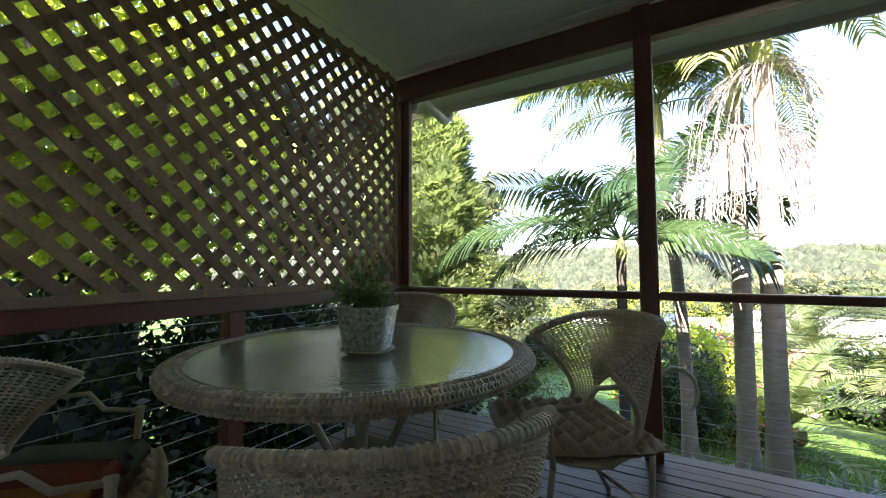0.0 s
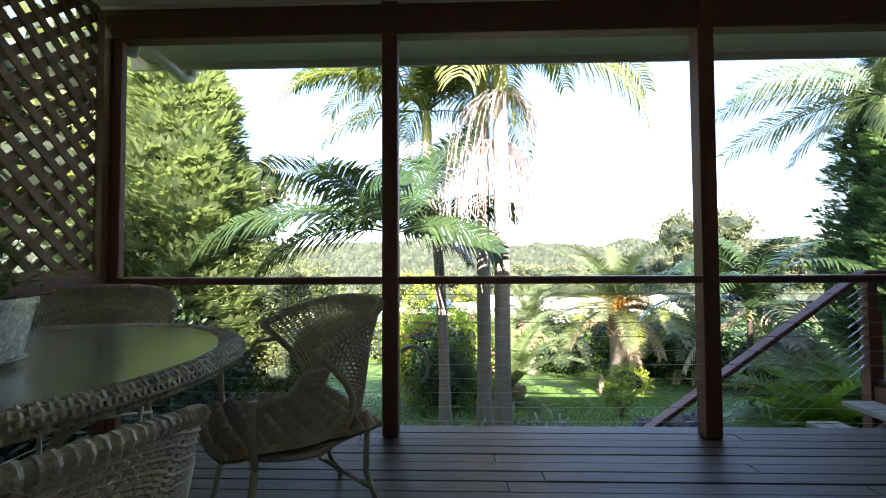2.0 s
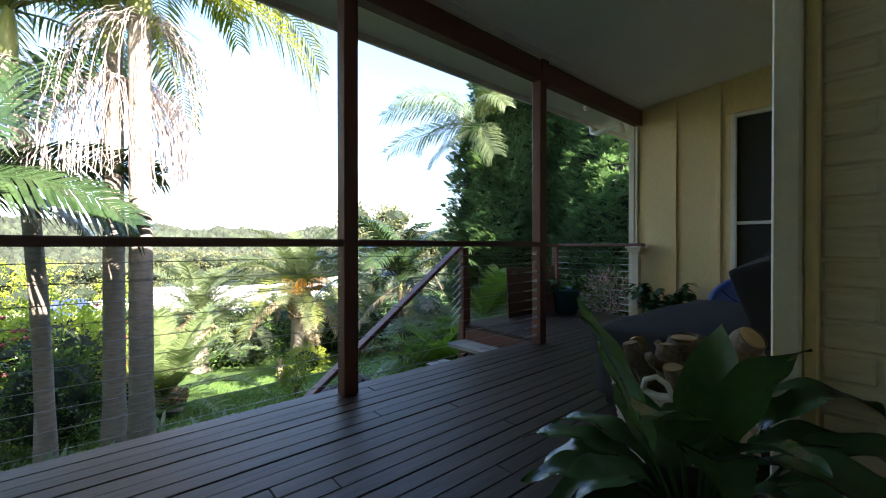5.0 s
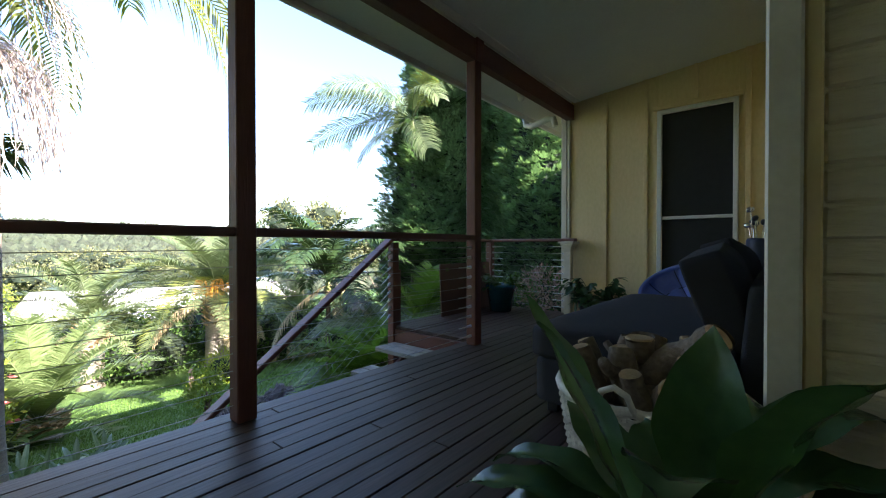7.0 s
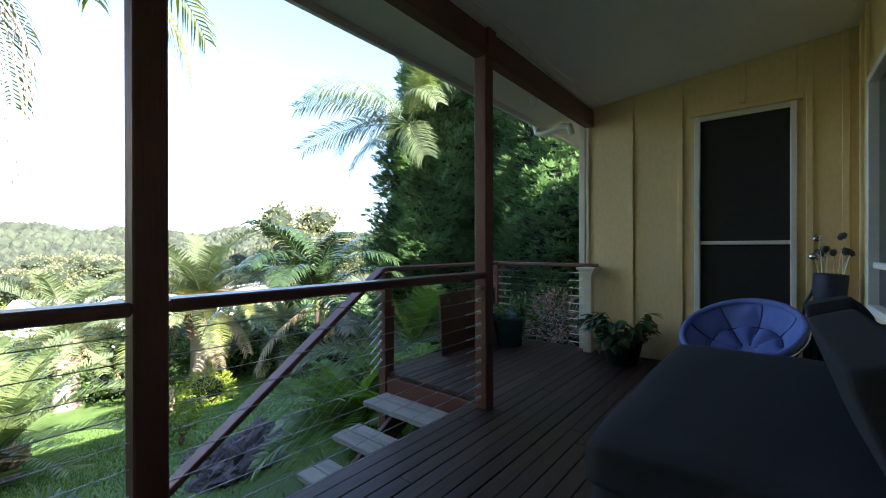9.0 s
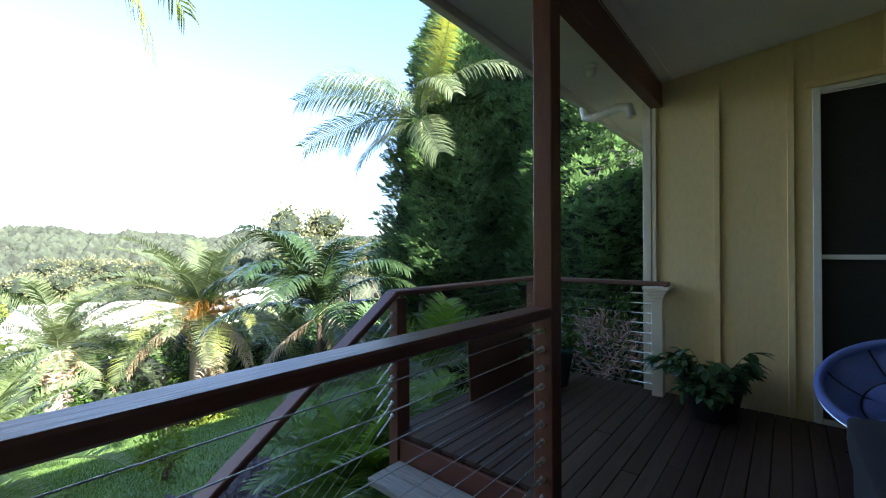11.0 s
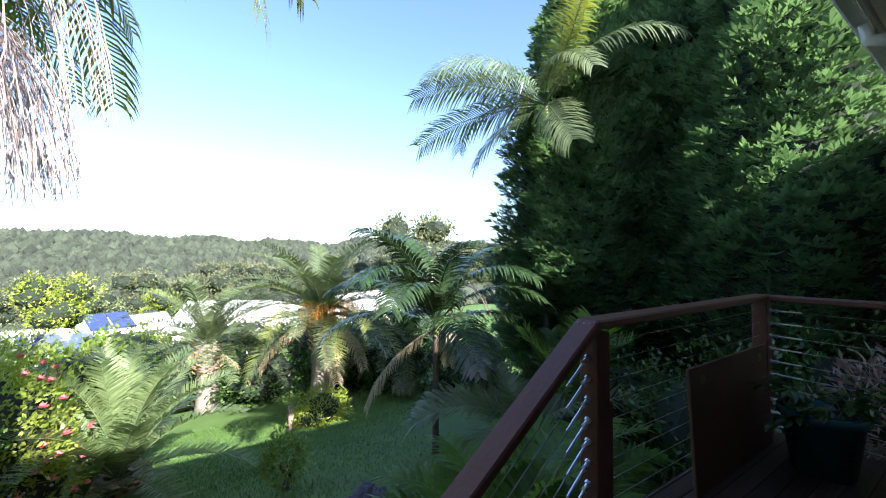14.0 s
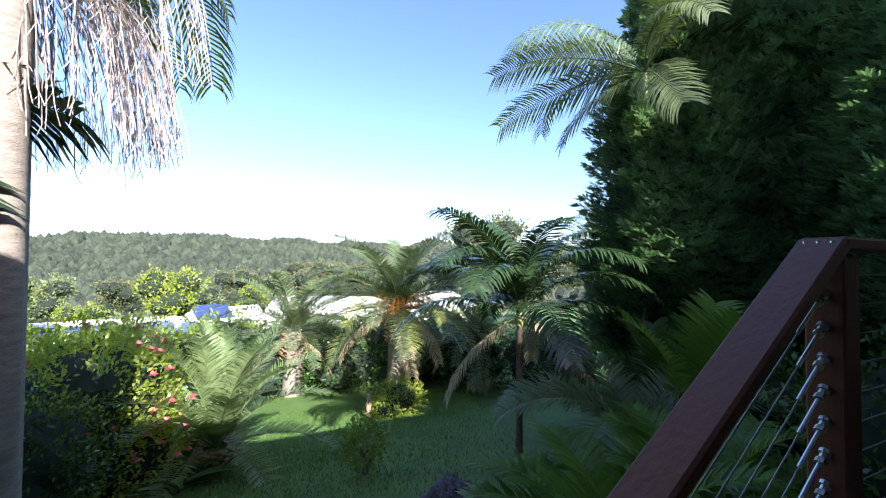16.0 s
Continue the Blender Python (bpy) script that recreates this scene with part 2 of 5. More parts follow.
M_ORN = material("terracotta_ornament", (0.24, 0.15, 0.11), (0.36, 0.25, 0.19), 0.8, 10, 60, 0.4)


# ---- mesh building ----
class MB:
    """A growing list of vertices and faces."""
    def __init__(self):
        self.v, self.f = [], []

    def add(self, verts, faces):
        k = len(self.v)
        self.v += [tuple(p) for p in verts]
        self.f += [tuple(i + k for i in q) for q in faces]

    def box(self, x0, x1, y0, y1, z0, z1, c=0.004, m=None):
        """A box with chamfered edges."""
        c = min(c, (x1 - x0) / 3, (y1 - y0) / 3, (z1 - z0) / 3)
        lo, hi = (x0, y0, z0), (x1, y1, z1)
        vs, ix = [], {}
        for sx in (0, 1):
            for sy in (0, 1):
                for sz in (0, 1):
                    s = (sx, sy, sz)
                    for ax in range(3):
                        p = [(hi[i] if s[i] else lo[i]) for i in range(3)]
                        for i in range(3):
                            if i != ax:
                                p[i] += -c if s[i] else c
                        ix[(s, ax)] = len(vs)
                        vs.append(p)
        fs = []
        for ax in range(3):
            a, b = [i for i in range(3) if i != ax]
            for e in (0, 1):
                ring = []
                for ca, cb in ((0, 0), (1, 0), (1, 1), (0, 1)):
                    s = [0, 0, 0]
                    s[ax], s[a], s[b] = e, ca, cb
                    ring.append(ix[(tuple(s), ax)])
                fs.append(ring)
        for ax in range(3):
            a, b = [i for i in range(3) if i != ax]
            for ca in (0, 1):
                for cb in (0, 1):
                    s0, s1 = [0, 0, 0], [0, 0, 0]
                    s0[a] = s1[a] = ca
                    s0[b] = s1[b] = cb
                    s1[ax] = 1
                    s0, s1 = tuple(s0), tuple(s1)
                    fs.append((ix[(s0, a)], ix[(s1, a)], ix[(s1, b)], ix[(s0, b)]))
        for s in {k[0] for k in ix}:
            fs.append(tuple(ix[(s, ax)] for ax in range(3)))
        if m is not None:
            vs = [m @ Vector(p) for p in vs]
        self.add(vs, fs)
        return self

    def tube(self, pts, r, n=6, cap=True):
        """A tube along points; r is one radius or one for each point."""
        pts = [Vector(p) for p in pts]
        rs = r if isinstance(r, (list, tuple)) else [r] * len(pts)
        k = len(self.v)
        up = None
        for i, p in enumerate(pts):
            d = (pts[min(i + 1, len(pts) - 1)] - pts[max(i - 1, 0)]).normalized()
            if up is None:
                up = d.orthogonal().normalized()
            up = (up - d * up.dot(d))
            up = up.normalized() if up.length > 1e-6 else d.orthogonal().normalized()
            sd = d.cross(up)
            for j in range(n):
                a = 2 * math.pi * j / n
                self.v.append(tuple(p + (up * math.cos(a) + sd * math.sin(a)) * rs[i]))
        for i in range(len(pts) - 1):
            for j in range(n):
                q = (j + 1) % n
                self.f.append((k + i * n + j, k + i * n + q, k + (i + 1) * n + q, k + (i + 1) * n + j))
        if cap:
            self.f.append(tuple(k + j for j in range(n))[::-1])
            self.f.append(tuple(k + (len(pts) - 1) * n + j for j in range(n)))
        return self

    def lathe(self, prof, n=28, c=(0, 0, 0), wob=0.0):
        """A turned shape from (radius, height) pairs."""
        k = len(self.v)
        for i, (r, z) in enumerate(prof):
            for j in range(n):
                a = 2 * math.pi * j / n
                q = r * (1 + wob * math.sin(3 * a + i))
                self.v.append((c[0] + q * math.cos(a), c[1] + q * math.sin(a), c[2] + z))
        for i in range(len(prof) - 1):
            for j in range(n):
                q = (j + 1) % n
                self.f.append((k + i * n + j, k + i * n + q, k + (i + 1) * n + q, k + (i + 1) * n + j))
        return self

    def mesh(self, name, mat, smooth=False):
        me = bpy.data.meshes.new(name)
        me.from_pydata(self.v, [], self.f)
        me.materials.append(mat)
        if smooth:
            me.polygons.foreach_set("use_smooth", [True] * len(me.polygons))
        me.update()
        return me


def part(name, mb, mat, parent=None, label="", smooth=False, at=None):
    """One mesh object under a thing, or a top-level one."""
    me = mb.mesh(name, mat, smooth) if isinstance(mb, MB) else mb
    ob = new(name, me)
    ob.parent = parent
    if at is not None:
        ob.matrix_basis = at
    if label:
        tagged(ob, label)
    return ob


def thing(name, label, category, at=None, group="", kind=""):
    """An Empty at the base of a thing, which parents its parts."""
    ob = new(name)
    ob.empty_display_size = 0.1
    if at is not None:
        ob.matrix_basis = at
    return tagged(ob, label, category, group, kind)


def rnd(a, b):
    return random.uniform(a, b)


def ground_z(x, y):
    """Height of the sloping garden, the valley and the far ridge."""
    s = max(0.0, y - 2.8)
    z = -0.9 - 0.24 * min(s, 12) - 0.11 * max(0, min(s - 12, 18)) - 0.10 * max(0, min(s - 30, 70)) - 0.02 * max(0, min(s - 100, 150))
    z += 0.05 * noise.noise((x * 0.3, y * 0.3, 0)) * min(1, s)
    r = math.hypot(x, y)
    if y > 0 and r > 250:
        u = min(1.0, (r - 250) / 330)
        u = u * u * (3 - 2 * u)
        az = math.atan2(x, y)
        top = 33 + 7 * noise.noise((az * 3.0, 1.7, 0)) + 4 * noise.noise((az * 9.0, 4.2, 0)) + 2 * noise.noise((az * 30, 2, 0))
        gully = 7 * noise.noise((az * 14, r * 0.006, 3.3)) * u
        z += top * u + gully
    return z


# ---- setting ----
def ceiling_z(y):
    return 2.76 + 0.09 * (2.7 - y)


# ground: one polar sheet to the horizon
gm = MB()
rings = [0] + [0.6 * 1.075 ** i for i in range(105)]
NA = 180
gm.v.append((3.0, 4.0, ground_z(3, 4)))
for r in rings[1:]:
    for j in range(NA):
        a = 2 * math.pi * j / NA
        x, y = 3 + r * math.sin(a), 4 + r * math.cos(a)
        gm.v.append((x, y, ground_z(x, y)))
for j in range(NA):
    gm.f.append((0, 1 + (j + 1) % NA, 1 + j))
for i in range(len(rings) - 2):
    for j in range(NA):
        a, b = 1 + i * NA + j, 1 + i * NA + (j + 1) % NA
        gm.f.append((a, b, b + NA, a + NA))
ground = tagged(part("ground", gm, M_GRASS, smooth=True), "sloping green lawn running down into a wooded valley", "lawn", kind="structure")

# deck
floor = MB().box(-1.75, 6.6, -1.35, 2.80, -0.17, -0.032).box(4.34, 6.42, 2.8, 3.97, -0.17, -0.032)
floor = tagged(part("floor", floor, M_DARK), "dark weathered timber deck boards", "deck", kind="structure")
for x0, x1, y0, y1 in ((-1.76, 4.335, 2.82, 2.855), (4.30, 4.335, 2.856, 3.88), (4.38, 6.44, 3.977, 4.01)):
    part("fascia_board", MB().box(x0, x1, y0, y1, -0.24, -0.036), M_RAIL, floor, "red-brown edge board")

# ceiling, soffit and roof
cm = MB()
for y0, y1 in ((-1.35, 2.69), (2.72, 3.34)):
    za, zb = ceiling_z(y0), ceiling_z(y1)
    if y0 > 2:
        za, zb = 2.765, 2.71
    cm.add([(-1.9, y0, za), (13, y0, za), (13, y1, zb), (-1.9, y1, zb), (-1.9, y0, za + 0.04), (13, y0, za + 0.04), (13, y1, zb + 0.04), (-1.9, y1, zb + 0.04)],
           [(0, 1, 2, 3), (7, 6, 5, 4), (0, 4, 5, 1), (1, 5, 6, 2), (2, 6, 7, 3), (3, 7, 4, 0)])
for y0 in (2.60, 0.62):
    cm.box(-1.66, 6.39, y0, y0 + 0.02, ceiling_z(y0) - 0.012, ceiling_z(y0) - 0.002, 0.002)
cm.box(-1.648, -1.628, -1.3, 2.6, ceiling_z(2.6) + 0.0, ceiling_z(2.6) + 0.012, 0.002)
tagged(part("ceiling", cm, M_CEIL), "smooth off-white sheet ceiling raking up to the house", "ceiling", kind="structure")
rm = MB()
# unseen roof; the rear runs on to x -4.4 to shade the side shrubs
prof = [(3.42, 2.80, -2.1), (-1.5, 4.587, -2.1), (-3.6, 5.35, -4.4), (-11, 2.4, -4.4)]
for (ya, za, xa), (yb, zb, xb) in zip(prof, prof[1:]):
    x0 = max(xa, xb) if ya > 0 else -4.4
    rm.add([(x0, ya, za), (14, ya, za), (14, yb, zb), (x0, yb, zb), (x0, ya, za + 0.06), (14, ya, za + 0.06), (14, yb, zb + 0.06), (x0, yb, zb + 0.06)],
           [(0, 1, 2, 3), (7, 6, 5, 4), (0, 4, 5, 1), (1, 5, 6, 2), (2, 6, 7, 3), (3, 7, 4, 0)])
# added gable and end wall that close the unseen west end
rm.add([(-4.3, -1.6, 4.5), (-4.3, -3.6, 5.3), (-4.3, -10.9, 2.4), (-4.3, -10.9, -0.9), (-4.3, -1.6, -0.9)], [(0, 1, 2, 3, 4)])
rm.add([(-4.3, -1.6, -0.9), (-2.06, -1.6, -0.9), (-2.06, -1.6, 4.52), (-4.3, -1.6, 4.52)], [(0, 1, 2, 3)])
rm.add([(13.9, 3.0, 2.9), (13.9, -3.6, 5.3), (13.9, -10.9, 2.4), (13.9, -10.9, -0.9), (13.9, 3.0, -0.9)], [(4, 3, 2, 1, 0)])
tagged(part("roof", rm, M_ROOFT), "unseen brown tiled gable roof over house and deck, rear run on west for shade", "roof", kind="structure")
fb = MB().box(-2.05, 13.5, 3.345, 3.365, 2.655, 2.80).box(-2.05, 13.5, 3.368, 3.47, 2.70, 2.80, 0.02)
tagged(part("gutter", fb, M_PVC), "white fascia with a metal gutter under the eave", "gutter", kind="structure")
for k, (px, py) in enumerate(((-1.60, 2.80), (6.36, 2.93))):
    dp = MB().tube([(px, py, 2.5), (px, py + 0.03, 2.60), (px + 0.02, py + 0.12, 2.62), (px + 0.02, 3.30, 2.565), (px + 0.02, 3.38, 2.60), (px + 0.02, 3.40, 2.72)], 0.042, 10)
    tagged(part("downpipe", dp, M_PVC, smooth=True), "cream round plastic downpipe elbow under the eave", "pipe", kind="structure")

# house walls
def panel_wall(name, mb, label, mat=M_WALL):
    return tagged(part(name, mb, mat), label, "wall", kind="structure")


# end wall with a door opening: y 0.97..1.67, z 0..2.42
wall_east = panel_wall("wall_east", MB().box(6.40, 6.55, 1.70, 2.84, -0.9, 2.9).box(6.40, 6.55, 0.46, 0.94, -0.9, 3.1).box(6.40, 6.55, 0.94, 1.70, 2.44, 3.0)
                       .box(6.551, 13.8, 2.70, 2.84, -0.9, 2.75), "ochre painted sheet wall with vertical cover battens")
for by, z0 in ((2.284, 0.0), (1.821, 0.0), (1.32, 2.50), (0.86, 0.0), (0.64, 0.0)):
    part("batten", MB().box(6.375, 6.399, by - 0.022, by + 0.022, z0 + 0.002, ceiling_z(by) - 0.003), M_WALL, wall_east)
part("corner_trim", MB().box(6.362, 6.399, 2.775, 2.845, -0.2, 2.66), M_CREAM, wall_east, "cream corner board")
part("corner_trim", MB().box(6.37, 6.399, 2.735, 2.773, -0.2, 2.62), M_CREAM, wall_east, "cream corner board")

door_1 = thing("door_1", "black mesh screen door in a white timber jamb, closed", "door", kind="structure")
for b in ((6.372, 6.42, 1.655, 1.70, 0.0, 2.44), (6.372, 6.42, 0.94, 0.985, 0.0, 2.44), (6.372, 6.42, 0.985, 1.655, 2.40, 2.44), (6.392, 6.418, 0.986, 1.654, 1.19, 1.225), (6.372, 6.42, 0.985, 1.655, 0.0, 0.03)):
    part("door_jamb", MB().box(*b), M_WHITE, door_1, "white painted frame")
part("architrave", MB().box(6.36, 6.399, 0.90, 1.74, 2.445, 2.49), M_WALL, door_1)
part("screen", MB().box(6.425, 6.44, 0.985, 1.655, 0.03, 2.40, 0.002), M_MESH, door_1, "black insect mesh")

# wall behind the sofa, with a wide window
wall_south = panel_wall("wall_south", MB().box(2.47, 2.70, 0.42, 0.56, -0.9, 3.1).box(5.78, 6.40, 0.42, 0.56, -0.9, 3.1).box(2.70, 5.78, 0.42, 0.56, -0.9, 0.72).box(2.70, 5.78, 0.42, 0.56, 2.34, 3.1),
                        "ochre painted sheet wall with vertical battens")
for bx in (5.95, 6.2):
    part("batten", MB().box(bx - 0.022, bx + 0.022, 0.561, 0.583, 0.002, 2.93), M_WALL, wall_south)
window_1 = thing("window_1", "wide dark aluminium sliding window in a white frame", "window", kind="structure")
for b in ((2.70, 2.75, 0.50, 0.60, 0.72, 2.34), (3.58, 3.63, 0.51, 0.57, 0.771, 2.289), (5.73, 5.78, 0.50, 0.60, 0.72, 2.34), (2.751, 5.729, 0.50, 0.60, 2.29, 2.34), (2.751, 5.729, 0.50, 0.60, 0.72, 0.77), (2.751, 5.729, 0.515, 0.575, 1.02, 1.06), (4.63, 4.68, 0.51, 0.57, 0.771, 2.289)):
    part("window_frame", MB().box(*b), M_WHITE, window_1)
part("pane", MB().box(2.75, 5.73, 0.535, 0.545, 0.77, 2.29, 0.001), M_GLASSDARK, window_1, "dark reflecting glass")

# brick wall that faces along the deck
wall_brick = panel_wall("wall_brick", MB().box(2.455, 2.468, -1.35, 0.573, -0.2, 3.2), "cream painted brick wall with shallow joints", M_BRICK)
part("corner_post", MB().box(2.385, 2.468, 0.575, 0.640, 0.0, 2.94, 0.006), M_CREAM, wall_brick, "cream painted corner post")
part("edge_board", MB().box(2.41, 2.453, 0.543, 0.573, 0.0, 2.94), M_WALL, wall_brick, "ochre edge board")
BRICK = MB().box(0, 0.033, 0, 0.226, 0, 0.074, 0.006).mesh("brick", M_BRICK)
for row in range(36):
    for k in range(9):
        y1 = 0.54 - k * 0.236 - (0.118 if row % 2 else 0)
        if y1 - 0.226 < -1.34:
            continue
        part("brick", BRICK, M_BRICK, wall_brick, at=pose(2.4475 + rnd(0, 0.003), y1 - 0.226, 0.004 + row * 0.0825 + rnd(-0.003, 0.003), rnd(-0.7, 0.7), 0, rnd(-0.5, 0.5)))
    if row % 2:
        part("brick", MB().box(2.4470, 2.481, 0.432, 0.54, 0.004 + row * 0.0825, 0.078 + row * 0.0825, 0.006), M_BRICK, wall_brick)
# unseen wall that closes the deck, kept pale so it bounces light inward
wall_back = panel_wall("wall_back", MB().box(-2.05, 3.14, -1.5, -1.36, -0.9, 3.2), "unseen cream painted sheet wall behind the deck, pale to bounce light", M_CEIL)

sl = thing("soffit_light", "small white round light fitting under the eave, unlit", "light", pose(5.6, 3.03, 2.72))
part("base_plate", MB().lathe([(0.0001, 0.02), (0.05, 0.02), (0.05, 0.0), (0.035, -0.012)], 20), M_WHITE, sl, "", True)
part("globe", MB().lathe([(0.03, -0.012), (0.042, -0.035), (0.032, -0.065), (0.0001, -0.078)], 20), M_WHITE, sl, "white glass globe", True)
tagged(part("hanging_cup", MB().lathe([(0.0001, 0.0), (0.026, 0.0), (0.036, 0.075), (0.031, 0.075), (0.024, 0.01)], 20), M_ORN, None, "", True, pose(-1.50, 2.735, 0.87)), "small terracotta cup hung under the corner handrail", "cup")

# ---- posts, beam and rails ----
verandah = thing("verandah_rail", "red-brown stained timber posts and handrail with steel cables", "railing", kind="structure")
POSTS = (0.18, 2.16, 4.205)
for px in POSTS:
    part("post", MB().box(px - 0.05, px + 0.05, 2.685, 2.785, 0.0, 2.54, 0.006), M_POST, verandah)
    part("post_head", MB().box(px - 0.052, px + 0.052, 2.660, 2.684, 2.54, 2.735, 0.004), M_POST, verandah)
part("corner_post", MB().box(-1.735, -1.635, 2.685, 2.785, -0.9, 2.54, 0.006), M_POST, verandah)
part("corner_post", MB().box(-1.632, -1.575, 2.70, 2.75, 0.0, 2.54, 0.005), M_POST, verandah)
part("beam", MB().box(-1.735, 6.398, 2.686, 2.784, 2.54, 2.735, 0.006), M_RAIL, verandah, "dark red-brown roof beam")
spans = ((-1.574, 0.129), (0.231, 2.109), (2.211, 4.154))
for a, b in spans:
    part("handrail", MB().box(a, b, 2.68, 2.79, 0.943, 0.99, 0.008), M_RAIL, verandah)
CABLES = [0.085 + 0.088 * i for i in range(10)]
for a, b in spans:
    for z in CABLES:
        pts = [(a + (b - a) * u, 2.735, z - 0.006 * math.sin(math.pi * u)) for u in (0, 0.25, 0.5, 0.75, 1)]
        part("cable", MB().tube(pts, 0.0022, 5), M_CABLE, verandah)


FIT = MB().tube([(0, 0, 0), (0.012, 0, 0)], 0.015, 8).tube([(0.012, 0, 0), (0.045, 0, 0)], 0.009, 8).tube([(0.03, 0, 0), (0.046, 0, 0)], 0.013, 6).mesh("cable_fitting", M_STEEL)
FIT2 = MB().tube([(0, 0, 0), (0.13, 0, 0)], 0.0055, 8).mesh("cable_sleeve", M_STEEL)


def fitting(p, to, owner, sleeve=True):
    q = (Vector(to) - Vector(p)).to_track_quat("X", "Z").to_matrix().to_4x4()
    part("cable_fitting", FIT, M_STEEL, owner, at=Matrix.Translation(p) @ q)
    if sleeve:
        part("cable_sleeve", FIT2, M_STEEL, owner, at=Matrix.Translation(Vector(p) + (Vector(to) - Vector(p)).normalized() * 0.045) @ q)


for z in CABLES:
    fitting((4.155, 2.735, z), (2, 2.735, z), verandah)

# landing rail round the bump-out
landing = thing("landing_rail", "red-brown stained landing balustrade with steel cables", "railing", kind="structure")
NX, NY = 4.33, 3.93
for px, py, h, m in ((NX, NY, 0.93, M_POST), (6.30, NY, 0.95, M_POST), (6.26, 2.70, 0.95, M_CREAM)):
    part("post", MB().box(px - 0.045, px + 0.045, py - 0.045, py + 0.045, -0.9 if py > 3 else 0.0, h - 0.001, 0.005), m, landing, "cream painted post" if m is M_CREAM else "")
part("handrail", MB().box(NX - 0.05, 6.36, NY - 0.055, NY + 0.055, 0.945, 0.985, 0.008), M_RAIL, landing)
part("handrail", MB().box(6.245, 6.355, 2.62, NY - 0.056, 0.945, 0.985, 0.008), M_RAIL, landing)
corbel = MB()
for k in range(5):
    q = 0.048 + 0.055 * (k / 4) ** 1.6
    corbel.box(6.26 - q, 6.26 + q, 2.70 - q, 2.70 + q, 0.815 + 0.026 * k, 0.8405 + 0.026 * k, 0.004)
part("corbel", corbel, M_CREAM, landing, "stepped cream moulding under the rail")
part("stop_post", MB().box(NX + 0.046, NX + 0.09, NY - 0.03, NY + 0.03, 0.0, 0.62, 0.005), M_POST, landing)
for z in CABLES:
    part("cable", MB().tube([(NX + 0.045, NY, z), (5.3, NY, z - 0.006), (6.255, NY, z)], 0.0022, 5), M_CABLE, landing)
    part("cable", MB().tube([(6.30, NY - 0.045, z), (6.28, 3.3, z - 0.004), (6.26, 2.745, z)], 0.0022, 5), M_CABLE, landing)
    fitting((6.262, 2.746, z), (6.30, NY, z), landing)
    fitting((6.298, NY - 0.046, z), (6.26, 2.7, z), landing)

# stairs down beside the deck
SL = 0.73          # fall of the stair rail for each metre
stair = thing("stairs", "open grey timber treads on red-brown stringers", "stairs", kind="structure")
for k in range(8):
    x1 = 4.29 - 0.315 * k
    z = -0.165 - 0.178 * k
    part("tread", MB().box(x1 - 0.29, x1 - 0.155, 2.97, 3.86, z - 0.045, z, 0.006).box(x1 - 0.15, x1 - 0.01, 2.97, 3.86, z - 0.045, z, 0.006), M_TREAD, stair, "weathered grey tread")
for y in (3.10, 3.70):
    sm = MB()
    L = 2.7
    m = Matrix.Translation((4.28, y, -0.24)) @ pose(0, 0, 0, 0, -math.degrees(math.atan(0.178 / 0.315)), 0) @ pose(0, 0, 0)
    sm.box(-L, 0, -0.022, 0.022, -0.22, -0.02, 0.004, m)
    part("stringer", sm, M_RAIL, stair)
ang = -math.degrees(math.atan(SL))
rl = 3.3
m = Matrix.Translation((NX - 0.05, NY, 0.985)) @ pose(0, 0, 0, 0, ang, 0)
part("handrail", MB().box(-rl, 0.0, -0.055, 0.055, -0.042, 0.0, 0.007, m), M_RAIL, stair, "sloping red-brown handrail")
for k in range(3):
    part("screw", MB().tube([(NX - 0.07, NY - 0.03 + 0.03 * k, 0.955), (NX - 0.07, NY - 0.03 + 0.03 * k, 0.973)], 0.005, 8), M_STEEL, stair)
bx = NX - rl * math.cos(math.atan(SL)) + 0.1
bz = 0.985 - SL * (NX - bx) - 0.05
part("post", MB().box(bx - 0.045, bx + 0.045, NY - 0.045, NY + 0.045, ground_z(bx, NY) - 0.05, bz, 0.005), M_POST, stair)
for z in CABLES[1:]:
    x0, z0 = NX - 0.045, z
    part("cable", MB().tube([(x0, NY, z0 - 0.05), ((x0 + bx) / 2, NY, z0 - 0.05 - SL * (x0 - bx) / 2 - 0.008), (bx, NY, z0 - 0.05 - SL * (x0 - bx))], 0.0022, 5), M_CABLE, stair)
    fitting((x0, NY, z0 - 0.05), (bx, NY, z0 - 0.05 - SL * (x0 - bx)), stair)

# ---- lattice screen ----
lattice = thing("lattice_screen", "brown timber diagonal lattice above a red-brown rail", "lattice screen", kind="structure")
LX, LY0, LY1, LZ0, LZ1 = -1.685, -1.3, 2.66, 1.02, 2.74
STEP = 0.140
for fam in (0, 1):
    c = LY0 - (LZ1 - LZ0) - STEP + 0.095
    while c < LY1:
        c += STEP
        pts = []
        for y in (max(LY0, c), min(LY1, c + (LZ1 - LZ0))):
            pts.append((y, LZ0 + (y - c)))
        (ya, za), (yb, zb) = pts
        if yb - ya < 0.03:
            continue
        if fam:
            za, zb = LZ0 + LZ1 - za, LZ0 + LZ1 - zb
        a, b = Vector((0, ya, za)), Vector((0, yb, zb))
        length = (b - a).length
        m = Matrix.Translation((LX + (0.008 if fam else -0.008), ya, za)) @ pose(0, 0, 0, -45 if fam else 45, 0, 0)
        part("slat", MB().box(-0.0075, 0.0075, 0, length, -0.0235, 0.0235, 0.002, m), M_LATTICE, lattice)
